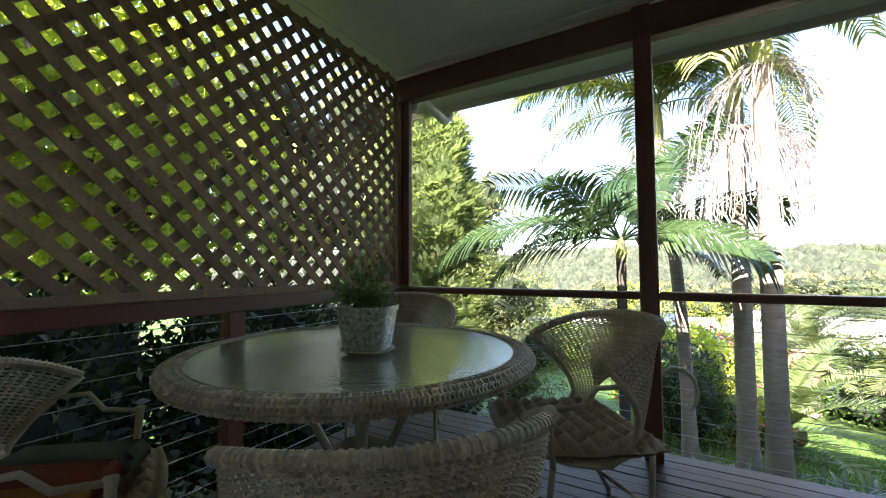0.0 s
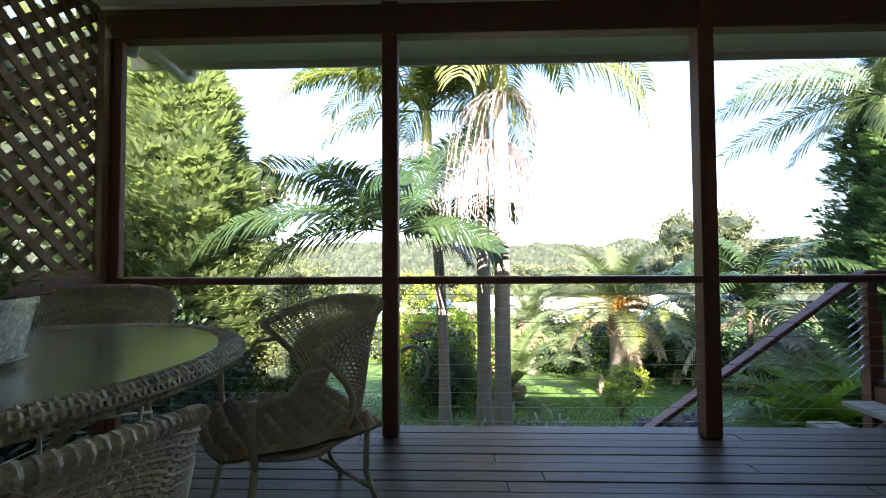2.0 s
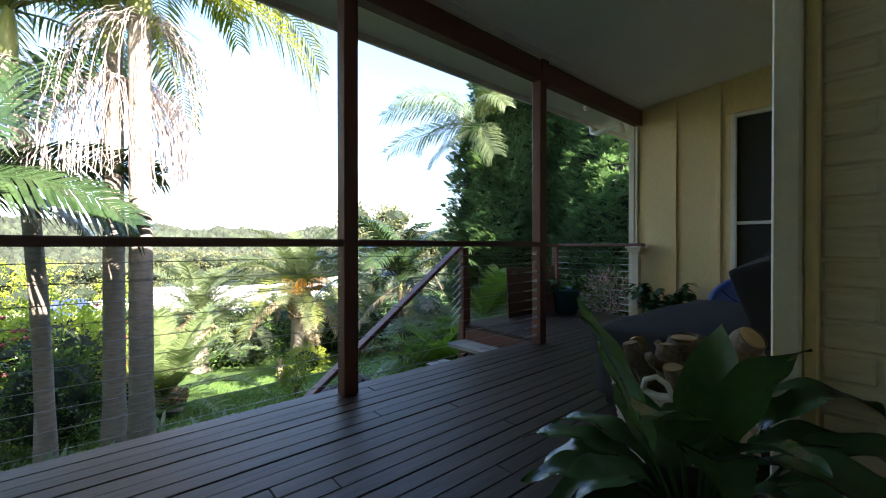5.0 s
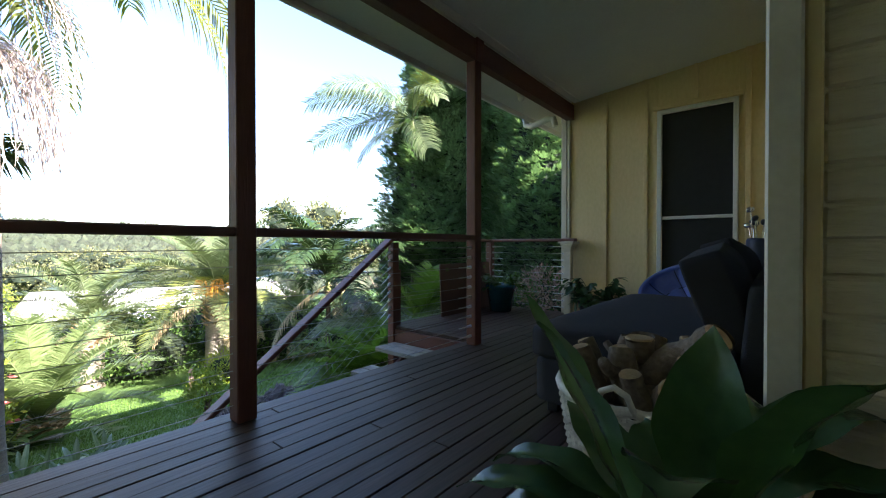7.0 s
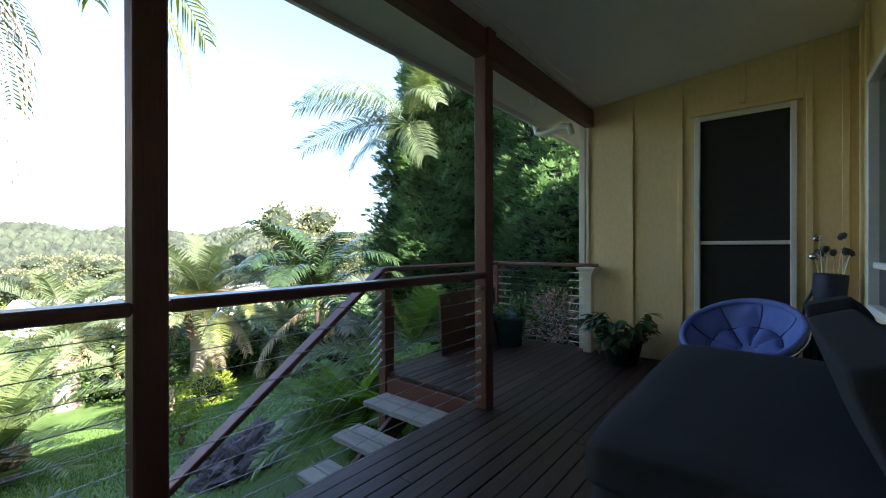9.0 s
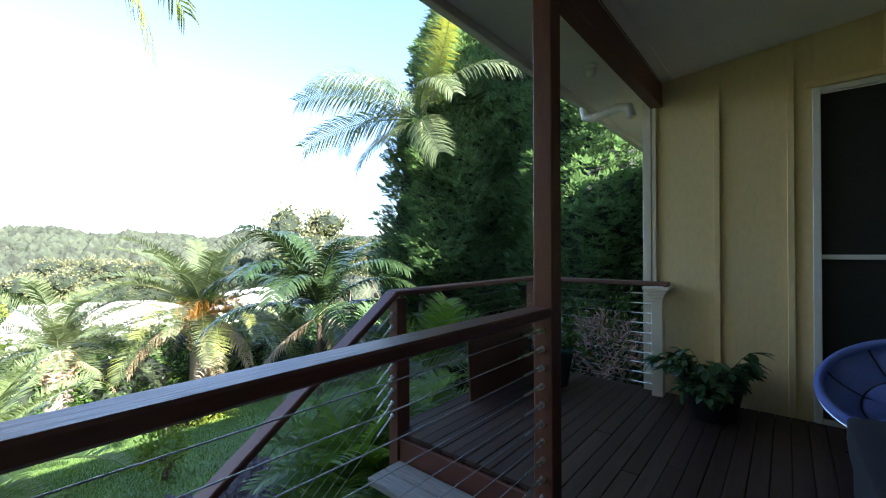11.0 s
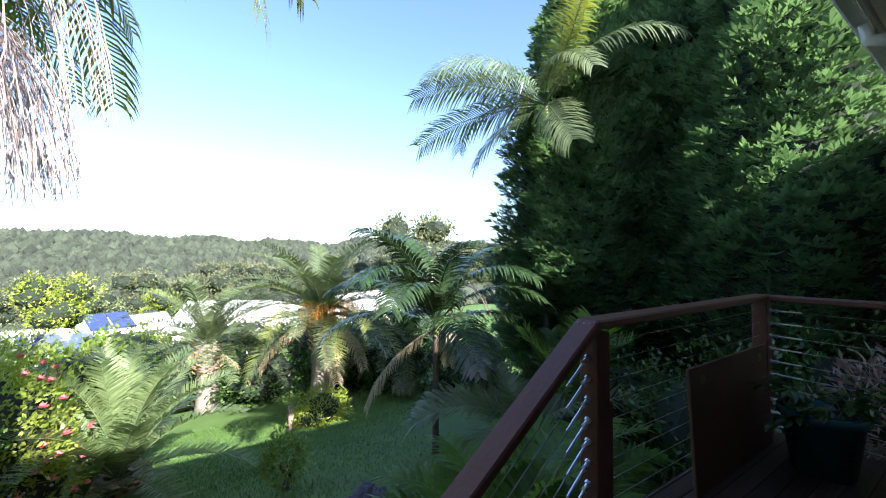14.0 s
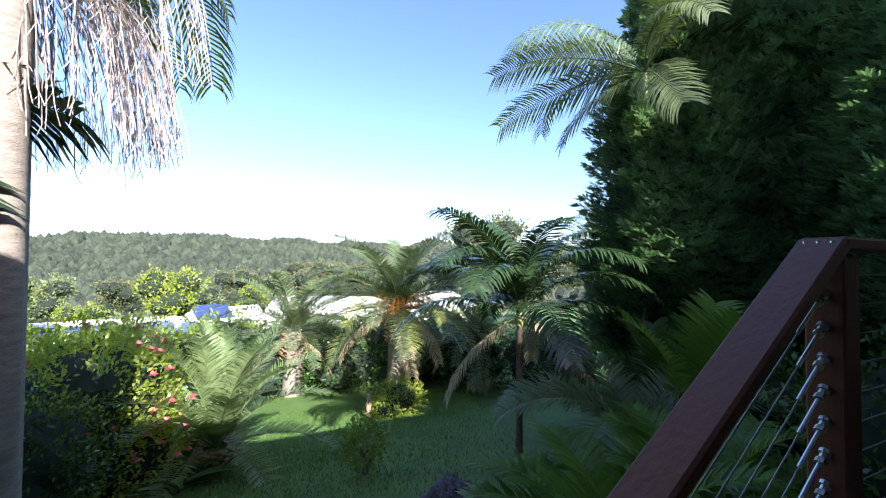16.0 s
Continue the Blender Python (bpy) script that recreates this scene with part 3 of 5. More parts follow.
for b in ((LX + 0.017, LX + 0.036, LY0, 2.62, 1.0, 1.04), (LX + 0.017, LX + 0.036, LY0, 2.62, ceiling_z(2.6) - 0.10, ceiling_z(2.6) - 0.055), (LX + 0.017, LX + 0.036, 2.621, 2.66, 1.0, 2.70)):
    part("lattice_trim", MB().box(*b), M_LATTICE, lattice)
part("handrail", MB().box(-1.73, -1.64, LY0, 2.684, 0.915, 0.998, 0.006), M_RAIL, lattice, "red-brown rail under the lattice")
for py in (1.27, -0.6):
    part("post", MB().box(-1.73, -1.64, py - 0.045, py + 0.045, 0.0, 0.914, 0.005), M_POST, lattice)
for z in CABLES:
    part("cable", MB().tube([(-1.685, LY0, z), (-1.685, 0.7, z - 0.006), (-1.685, 2.684, z)], 0.0022, 5), M_CABLE, lattice)


# ---- outdoor dining set ----
def weave(mb, surf, nu, nv, r, over=0.004):
    """Strands woven over a surface given as a function of u and v in 0..1; surf may return None outside it."""
    for j in range(nv):
        v = (j + 0.5) / nv
        run = []
        for i in range(nu * 2 + 1):
            u = i / (nu * 2)
            p, n = surf(u, v)
            if p is None:
                if len(run) > 2:
                    mb.tube(run, r, 4, False)
                run = []
                continue
            run.append(p + n * (over * math.cos(math.pi * i + math.pi * j)))
        if len(run) > 2:
            mb.tube(run, r, 4, False)
    for i in range(nu):
        u = (i + 0.5) / nu
        run = []
        for k in range(9):
            p, n = surf(u, k / 8)
            if p is None:
                if len(run) > 1:
                    mb.tube(run, r * 1.1, 4, False)
                run = []
                continue
            run.append(p)
        if len(run) > 1:
            mb.tube(run, r * 1.1, 4, False)


def wicker_chair(label, at):
    """A tub chair facing +y: curved woven back over a hoop opening, bent cane arms and legs, tufted pad."""
    ch = thing("wicker_chair", label, "chair", at, "chairs round the table")
    SZ = 0.43

    def back(u, v):
        """The fan-shaped back: waisted above the seat, flaring to a rounded top, with an arched opening in the middle."""
        w = abs(2 * u - 1)
        spread = 0.50 + 0.56 * v ** 1.2 + 0.22 * (1 - v) ** 5
        a = math.pi * (0.5 + (u - 0.5) * spread)
        top = 0.905 - 0.135 * w ** 2.6
        low = 0.435 + 0.21 * math.sqrt(max(0, 1 - (w * 1.55) ** 2))
        rad = 0.27 + 0.085 * v
        n = Vector((-math.cos(a), -math.sin(a), 0))
        return Vector((-1.08 * rad * math.cos(a), 0.02 - rad * math.sin(a), low + (top - low) * v)), n

    def rim(u):
        return back(u, 1)[0]

    mb = MB()
    weave(mb, back, 44, 38, 0.0042)
    tagged(part("backrest", mb, M_WICKER, ch, "woven wicker back with an arched opening"), kind="stuff")
    hoop = MB().tube([rim(i / 24) for i in range(25)], 0.017, 8)
    for i in range(70):
        u = 0.02 + 0.96 * i / 69
        p, q = rim(u), rim(min(1, u + 0.01))
        d = (q - p).normalized()
        e = d.orthogonal().normalized()
        f = d.cross(e)
        hoop.tube([p + (e * math.cos(2 * math.pi * k / 8) + f * math.sin(2 * math.pi * k / 8)) * 0.0175 + d * 0.008 * k / 8 for k in range(9)], 0.0042, 4, False)
    part("top_rail", hoop, M_WICKER, ch, "cane-wrapped top rail")
    lowr = MB().tube([back(i / 20, 0)[0] for i in range(21)], 0.009, 6)
    part("opening_hoop", lowr, M_WICKER, ch)
    for s in (-1, 1):
        e = rim(0 if s < 0 else 1)
        side = [back(0 if s < 0 else 1, v)[0] for v in (1, 0.8, 0.6, 0.4, 0.2, 0.0)]
        part("back_edge", MB().tube(side, 0.013, 8), M_WICKER, ch, "cane-wrapped edge of the back", True)
        arm = [side[1], e.lerp(Vector((s * 0.335, 0.10, 0.645)), 0.55), Vector((s * 0.335, 0.13, 0.635)), Vector((s * 0.315, 0.235, 0.618))]
        part("arm", MB().tube(arm, 0.0105, 8), M_CANE, ch, "thin bent cane arm", True)
        part("arm_post", MB().tube([(s * 0.314, 0.24, 0.632), (s * 0.315, 0.24, 0.60), (s * 0.30, 0.235, 0.50), (s * 0.285, 0.22, 0.40)], [0.019, 0.014, 0.0115, 0.0115], 8), M_CANE, ch, "bent pale cane post", True)
        part("leg", MB().tube([(s * 0.285, 0.22, 0.42), (s * 0.27, 0.235, 0.25), (s * 0.275, 0.26, 0.10), (s * 0.29, 0.29, 0.0)], 0.0125, 8), M_CANE, ch, "", True)
        part("leg", MB().tube([(s * 0.25, -0.20, 0.46), (s * 0.24, -0.20, 0.25), (s * 0.25, -0.25, 0.10), (s * 0.27, -0.31, 0.0)], 0.0125, 8), M_CANE, ch, "", True)
    ring = [(0.27 * math.cos(a) * (1.08 if math.sin(a) > 0 else 0.95), 0.26 * math.sin(a), SZ - 0.03) for a in (2 * math.pi * i / 24 for i in range(25))]
    part("seat_frame", MB().tube(ring, 0.014, 8, False), M_WICKER, ch, "", True)
    part("stretcher", MB().tube([(-0.26, -0.2, 0.2), (0, -0.1, 0.24), (0.26, -0.2, 0.2)], 0.009, 6), M_CANE, ch, "", True)

    def seat(u, v):
        x, y = (u - 0.5) * 0.56, (v - 0.5) * 0.52
        if (x / 0.28) ** 4 + (y / 0.26) ** 4 > 1:
            return None, None
        return Vector((x, y, SZ - 0.02)), Vector((0, 0, 1))
    sb = MB()
    weave(sb, seat, 24, 24, 0.0045)
    tagged(part("seat", sb, M_WICKER, ch, "woven wicker seat"), kind="stuff")
    # tufted pad
    N = 72
    pad = MB()
    for side in (1, -1):
        k = len(pad.v)
        for i in range(N + 1):
            for j in range(N + 1):
                u, v = i / N * 2 - 1, j / N * 2 - 1
                q = max(abs(u), abs(v))
                sc = (1 - 0.10 * (abs(u) * abs(v)) ** 2)
                puff = (1 - q ** 8) * (0.006 + 0.050 * abs(math.sin(v * 4.5 * math.pi)) ** 0.6 * abs(math.sin(u * 3.5 * math.pi + (math.pi / 2 if int((v + 1) * 4.5) % 2 else 0))) ** 0.5)
                z = SZ + 0.012 + (puff + 0.004 if side > 0 else -0.004 - 0.4 * puff) - 0.015 * (1 - u * u) + 0.012 * v
                pad.v.append((u * 0.315 * sc * (1.0 + 0.02 * math.sin(9 * v)), v * 0.32 * sc + 0.03, z))
        for i in range(N):
            for j in range(N):
                a = k + i * (N + 1) + j
                pad.f.append((a, a + N + 1, a + N + 2, a + 1) if side > 0 else (a, a + 1, a + N + 2, a + N + 1))
    part("seat_pad", pad, M_CUSHION, ch, "brown knotted tufted pad", True)
    return ch


TX, TY, TZ, TR = -0.85, 1.33, 0.795, 0.73
table = thing("round_table", "round pebbled-glass table with a woven wicker rim", "table", pose(TX, TY, 0))
part("glass_top", MB().lathe([(0.0001, TZ - 0.004), (TR - 0.085, TZ - 0.004), (TR - 0.082, TZ + 0.001), (TR - 0.085, TZ + 0.004), (0.0001, TZ + 0.004)], 72), M_GLASS, table, "pebbled greenish glass top", False)
rim_mb = MB()
RC = TR - 0.045
for i in range(300):
    a = 2 * math.pi * i / 300
    da = 0.012
    loop = []
    for k in range(11):
        b = 2 * math.pi * k / 10
        lift = 0.003 * (1 if (i + k) % 2 else -1)
        rr = RC + (0.045 + lift) * math.cos(b)
        zz = TZ - 0.022 + (0.028 + lift) * math.sin(b)
        loop.append((rr * math.cos(a + da * k / 10), rr * math.sin(a + da * k / 10), zz))
    rim_mb.tube(loop, 0.0062, 4, False)
for k in range(10):
    b = 2 * math.pi * k / 10
    rim_mb.tube([((RC + 0.046 * math.cos(b)) * math.cos(2 * math.pi * i / 90), (RC + 0.046 * math.cos(b)) * math.sin(2 * math.pi * i / 90), TZ - 0.022 + 0.029 * math.sin(b)) for i in range(91)], 0.005, 4, False)
core = MB()
for k in range(97):
    a = 2 * math.pi * k / 96
    core.v += [((RC + 0.040 * math.cos(b)) * math.cos(a), (RC + 0.040 * math.cos(b)) * math.sin(a), TZ - 0.022 + 0.024 * math.sin(b)) for b in (math.pi * j / 5 for j in range(10))]
core.f = [(k * 10 + j, k * 10 + (j + 1) % 10, k * 10 + 10 + (j + 1) % 10, k * 10 + 10 + j) for k in range(96) for j in range(10)]
part("rim_core", core, M_CANE, table, "", True)
tagged(part("rim", rim_mb, M_WICKER, table, "woven wicker rim"), kind="stuff")
part("underframe", MB().tube([(0.42 * math.cos(2 * math.pi * i / 32), 0.42 * math.sin(2 * math.pi * i / 32), TZ - 0.06) for i in range(33)], 0.014, 8, False), M_CANE, table, "", True)
for k in range(4):
    a = math.pi / 4 + k * math.pi / 2
    part("leg", MB().tube([(0.52 * math.cos(a), 0.52 * math.sin(a), TZ - 0.05), (0.20 * math.cos(a), 0.20 * math.sin(a), 0.52), (0.11 * math.cos(a), 0.11 * math.sin(a), 0.34), (0.18 * math.cos(a), 0.18 * math.sin(a), 0.14), (0.40 * math.cos(a), 0.40 * math.sin(a), 0.0)], 0.019, 8), M_CANE, table, "bent cane leg", True)
part("collar", MB().lathe([(0.12, 0.30), (0.135, 0.34), (0.12, 0.38)], 24), M_WICKER, table, "", True)


def facing(x, y):
    """Turn about z that points a thing's +y at the table."""
    return math.degrees(math.atan2(-(TX - x), TY - y))


for x, y, dt, hs, lab in ((-0.08, 1.86, 4, 1.01, "wicker tub chair with a brown tufted pad, beside the post"), (-0.26, 0.80, 0, 0.92, "wicker tub chair with a pale top rail, back turned"),
                      (-1.33, 2.22, 0, 1.04, "wicker tub chair tucked in the lattice corner"), (-1.33, 0.42, 0, 0.95, "pale wicker armchair below the lattice")):
    wicker_chair(lab, pose(x, y, 0, 0, 0, facing(x, y) + dt)).scale = (1, 1, hs)
patch = thing("cushion", "patchwork cushion in red, orange and grey on a chair", "cushion", pose(-1.29, 0.44, 0.475, 0, 0, -50))
for k, mm in enumerate((M_TEAL, M_PATCH, M_ORANGE)):
    part("patch", MB().box(-0.22 + 0.148 * k, -0.074 + 0.148 * k, -0.2, 0.2, 0.0, 0.075, 0.03), mm, patch, ("grey-teal panel", "dark red panel", "orange panel")[k], True)


# ---- plants in pots ----
def blade(mb, base, way, length, width, droop, n=5, fold=0.15):
    """A strap or lance leaf as a folded strip."""
    p, d = Vector(base), Vector(way).normalized()
    side = d.cross(Vector((0, 0, 1)))
    side = side.normalized() if side.length > 1e-3 else Vector((1, 0, 0))
    k = len(mb.v)
    for i in range(n + 1):
        u = i / n
        w = width * (math.sin(math.pi * min(1, (u * 0.92 + 0.08))) ** 0.7) * 0.5
        up = side.cross(d)
        mb.v += [tuple(p - side * w + up * w * fold), tuple(p), tuple(p + side * w + up * w * fold)]
        p = p + d * (length / n)
        d = (d + Vector((0, 0, -droop / n))).normalized()
    for i in range(n):
        a = k + i * 3
        mb.f += [(a, a + 1, a + 4, a + 3), (a + 1, a + 2, a + 5, a + 4)]


pl = thing("patterned_pot", "square white and green mottled ceramic pot on the glass table", "plant pot", pose(-0.74, 1.25, TZ + 0.006, 0, 0, 20) @ Matrix.Scale(0.92, 4))
pm = MB()
for (r, z), (r2, z2) in zip(((0.088, 0.02), (0.112, 0.185), (0.118, 0.185), (0.118, 0.205), (0.104, 0.205)), ((0.112, 0.185), (0.118, 0.185), (0.118, 0.205), (0.104, 0.205), (0.095, 0.15))):
    n = 24
    def sq(r, a):
        return r / max(abs(math.cos(a)), abs(math.sin(a))) ** 0.85
    ring = [[(sq(q, 2 * math.pi * j / n + 0.13) * math.cos(2 * math.pi * j / n + 0.13), sq(q, 2 * math.pi * j / n + 0.13) * math.sin(2 * math.pi * j / n + 0.13), h) for j in range(n)] for q, h in ((r, z), (r2, z2))]
    pm.add(ring[0] + ring[1], [(j, (j + 1) % n, n + (j + 1) % n, n + j) for j in range(n)])
part("pot", pm, M_POT, pl, "mottled green-on-white glaze", True)
part("saucer", MB().lathe([(0.0001, 0.0), (0.085, 0.0), (0.112, 0.018), (0.118, 0.02), (0.115, 0.024), (0.085, 0.010), (0.0001, 0.010)], 32), M_CREAM, pl, "cream saucer", True)
part("soil", MB().lathe([(0.0001, 0.17), (0.105, 0.165)], 16), M_SOIL, pl)
fern = MB()
for i in range(60):
    a, e = rnd(0, 6.28), rnd(0.7, 1.5)
    b = Vector((rnd(-0.06, 0.06), rnd(-0.06, 0.06), 0.17))
    d = Vector((math.cos(a) * math.cos(e), math.sin(a) * math.cos(e), math.sin(e)))
    L = rnd(0.14, 0.29)
    pts = []
    p = b.copy()
    for k in range(8):
        pts.append(p.copy())
        p += d * L / 7
        d = (d + Vector((0, 0, -0.16))).normalized()
    fern.tube(pts, 0.0013, 3, False)
    for k in range(2, 8):
        for s in range(5):
            blade(fern, pts[k], Vector((rnd(-1, 1), rnd(-1, 1), rnd(-0.5, 0.8))), rnd(0.018, 0.035), 0.009, 0.5, 2)
part("foliage", fern, M_FERN, pl, "small feathery green leaves")

big = thing("broadleaf_plant", "potted plant with large glossy dark green leaves", "plant", pose(2.12, 0.75, 0))
part("pot", MB().lathe([(0.0001, 0.0), (0.12, 0.0), (0.16, 0.26), (0.175, 0.26), (0.175, 0.29), (0.155, 0.29), (0.15, 0.24)], 28), M_DARKPOT, big, "dark glazed pot", True)
part("soil", MB().lathe([(0.0001, 0.25), (0.15, 0.245)], 20), M_SOIL, big)
def lance_leaf(mb, base, way, length, width, droop, fold):
    """A broad pointed leaf with a sunken midrib and wavy margins."""
    p, d = Vector(base), Vector(way).normalized()
    side = d.cross(Vector((0, 0, 1))).normalized()
    k, n, ph = len(mb.v), 16, rnd(0, 6)
    for i in range(n + 1):
        u = i / n
        w = width * 0.5 * math.sin(math.pi * min(1, u * 0.97 + 0.03) ** 0.8) ** 0.9
        up = side.cross(d)
        for c in (-1, -0.5, 0, 0.5, 1):
            wave = 0.006 * math.sin(u * 17 + ph + c) * abs(c)
            mb.v.append(tuple(p + side * w * c + up * (abs(c) * w * fold + wave)))
        p = p + d * (length / n)
        d = (d + Vector((0, 0, -droop / n))).normalized()
    for i in range(n):
        for j in range(4):
            q = k + i * 5 + j
            mb.f.append((q, q + 1, q + 6, q + 5))


for a, e, st, length, width, droop in ((1.62, 1.12, 0.17, 0.43, 0.14, 0.25), (-0.3, 1.46, 0.12, 0.37, 0.19, 0.5), (2.3, 1.22, 0.16, 0.40, 0.13, 0.6), (-2.4, 1.2, 0.22, 0.42, 0.13, 1.2)):
    b = Vector((0.05 * math.cos(a), 0.05 * math.sin(a), 0.25))
    d = Vector((math.cos(a) * math.cos(e), math.sin(a) * math.cos(e), math.sin(e)))
    lf = MB().tube([b, b + d * st], 0.006, 5, False)
    lance_leaf(lf, b + d * st, d, length, width, droop, 0.3)
    part("leaf", lf, M_BIGLEAF, big, "", True)
random.seed(3)
for i in range(22):
    a = i * 2.4 + rnd(-0.25, 0.25)
    north = math.sin(a) > 0.25
    e = rnd(0.75, 1.15) if north else rnd(0.95, 1.4)
    st = rnd(0.06, 0.12) if north else rnd(0.10, 0.27)
    b = Vector((0.06 * math.cos(a), 0.06 * math.sin(a), 0.25))
    d = Vector((math.cos(a) * math.cos(e), math.sin(a) * math.cos(e), math.sin(e)))
    tip = b + d * st
    lf = MB().tube([b, b + d * st * 0.5, tip], 0.005, 5, False)
    d2 = (d + Vector((math.cos(a) * rnd(0.2, 0.7), math.sin(a) * rnd(0.2, 0.7), -0.1))).normalized()
    lance_leaf(lf, tip - d2 * 0.01, d2, rnd(0.32, 0.42) * (0.85 if math.cos(a) > 0.4 else 1), rnd(0.11, 0.155), rnd(0.7, 1.9), rnd(0.15, 0.4))
    part("leaf", lf, M_BIGLEAF, big, "", True)


def arching_plant(name, label, at, pot_mat, pot_r, pot_h, n, L, w, mat, drop):
    o = thing(name, label, "plant", at)
    part("pot", MB().lathe([(0.0001, 0.0), (pot_r * 0.72, 0.0), (pot_r * 0.95, pot_h * 0.86), (pot_r * 1.04, pot_h * 0.88), (pot_r * 1.04, pot_h), (pot_r * 0.9, pot_h), (pot_r * 0.86, pot_h * 0.85)], 28), pot_mat, o, "", True)
    part("soil", MB().lathe([(0.0001, pot_h * 0.9), (pot_r * 0.88, pot_h * 0.88)], 20), M_SOIL, o)
    mb = MB()
    for i in range(n):
        a, e = rnd(0, 6.28), rnd(0.35, 1.4)
        b = Vector((rnd(-1, 1) * pot_r * 0.5, rnd(-1, 1) * pot_r * 0.5, pot_h * 0.88))
        d = Vector((math.cos(a) * math.cos(e), math.sin(a) * math.cos(e), math.sin(e)))
        st = L * rnd(0.4, 1.0)
        pts, p = [], b.copy()
        for k in range(6):
            pts.append(p.copy())
            p = p + d * st / 5
            d = (d + Vector((0, 0, -drop * 0.2))).normalized()
        mb.tube(pts, 0.003, 4, False)
        for k in range(2, 6):
            for s in range(3):
                blade(mb, pts[k], Vector((math.cos(a) + rnd(-1, 1), math.sin(a) + rnd(-1, 1), rnd(-0.6, 0.4))), rnd(0.5, 1) * w * 2.6, w * rnd(0.7, 1.1), rnd(0.4, 1.2), 4, 0.2)
    part("foliage", mb, mat, o, "")
    return o


arching_plant("pot_plant", "dark pot with a leafy drooping plant beside the wall", pose(6.02, 2.28, 0), M_DARKPOT, 0.20, 0.26, 26, 0.40, 0.065, M_BIGLEAF, 0.9)
arching_plant("pot_plant", "glazed teal pot with a small drooping plant", pose(5.98, 3.55, 0), M_BLUEPOT, 0.20, 0.36, 12, 0.35, 0.05, M_LEAFDARK, 1.2)

# ---- sofa end ----
def cushion_mesh(sx, sy, sz, puff=0.03, n=14):
    """A soft block with rounded, slightly swollen faces."""
    mb = MB()
    bm = bmesh.new()
    bmesh.ops.create_cube(bm, size=1)
    bmesh.ops.subdivide_edges(bm, edges=bm.edges[:], cuts=n, use_grid_fill=True)
    bm.verts.index_update()
    for v in bm.verts:
        x, y, z = v.co * 2
        r = 0.10
        q = Vector((x, y, z))
        px = q.x * (1 - 0.03 * (abs(q.y) ** 8 + abs(q.z) ** 8) / 2)
        py = q.y * (1 - 0.03 * (abs(q.x) ** 8 + abs(q.z) ** 8) / 2)
        pz = q.z * (1 - 0.10 * (abs(q.x) ** 10 + abs(q.y) ** 10) / 2)
        sw = (1 - x ** 4) * (1 - y ** 4) * puff + 0.008 * noise.noise((x * 2.3, y * 2.3, z))
        mb.v.append((px * sx / 2, py * sy / 2, pz * sz / 2 + (sw if z > 0.5 else 0)))
    mb.f = [tuple(v.index for v in f.verts) for f in bm.faces]
    bm.free()
    return mb


sofa = thing("sofa", "low charcoal fabric daybed sofa with loose cushions", "sofa")
part("base", cushion_mesh(1.92, 0.90, 0.26, 0.0), M_SOFA, sofa, "", True, pose(4.16, 1.17, 0.19))
part("seat_cushion", cushion_mesh(1.94, 0.90, 0.17, 0.02), M_SOFA, sofa, "charcoal fabric seat", True, pose(4.16, 1.19, 0.385))
part("backrest", cushion_mesh(1.9, 0.14, 0.56, 0.0), M_SOFA, sofa, "", True, pose(4.16, 0.66, 0.46, 5, 0, 0))
for x in (3.3, 5.05):
    for y in (0.8, 1.55):
        part("foot", MB().box(x - 0.03, x + 0.03, y - 0.03, y + 0.03, 0.0, 0.075), M_DARKPOT, sofa)
scn = [("seat_back_cushion", pose(4.55, 0.82, 0.66, 72, 4, -4), "plump charcoal back cushion leaning on the sofa"), ("seat_back_cushion", pose(3.66, 0.82, 0.64, 70, -3, 3), "dark charcoal back cushion slumped on the sofa")]
for nm, mt, lb in scn:
    tagged(part(nm, cushion_mesh(0.80, 0.50, 0.17, 0.05), M_SOFA, None, "", True, mt), lb, "cushion")

pap = thing("papasan_chair", "blue quilted cushion in a round folding bowl chair", "chair", pose(5.80, 1.27, 0, 0, 0, 66) @ Matrix.Scale(0.92, 4))
bowl = MB()
NR, NS = 16, 64
for i in range(NR + 1):
    u = i / NR
    for j in range(NS):
        a = 2 * math.pi * j / NS
        r = 0.43 * math.sin(u * 1.25) / math.sin(1.25)
        z = 0.23 * (u ** 2.2)
        pf = 0.075 * abs(math.sin(4 * a)) ** 0.6 * math.sin(math.pi * min(1, u * 1.02)) * (1 if u > 0.15 else 0) * abs(math.sin(u * math.pi * 2)) ** 0.4
        bowl.v.append((r * math.cos(a), r * math.sin(a), z + pf))
for i in range(NR):
    for j in range(NS):
        q = (j + 1) % NS
        bowl.f.append((i * NS + j, i * NS + q, (i + 1) * NS + q, (i + 1) * NS + j))
tilt = pose(0, 0, 0.36, -30, 0, 0)
part("cushion", bowl, M_BLUE, pap, "blue quilted cushion", True, tilt)
for k in range(8):
    a = math.pi / 4 * k
    part("seam", MB().tube([(0.43 * math.sin(u * 1.25) / math.sin(1.25) * math.cos(a), 0.43 * math.sin(u * 1.25) / math.sin(1.25) * math.sin(a), 0.23 * u ** 2.2 + 0.002) for u in (0.12, 0.3, 0.5, 0.7, 0.85, 1.0)], 0.0055, 6), M_BAG, pap, "", True, tilt)
part("seam", MB().tube([(0.43 * math.sin(0.625) / math.sin(1.25) * math.cos(2 * math.pi * j / 32), 0.43 * math.sin(0.625) / math.sin(1.25) * math.sin(2 * math.pi * j / 32), 0.23 * 0.5 ** 2.2 + 0.004) for j in range(33)], 0.0055, 6, False), M_BAG, pap, "", True, tilt)
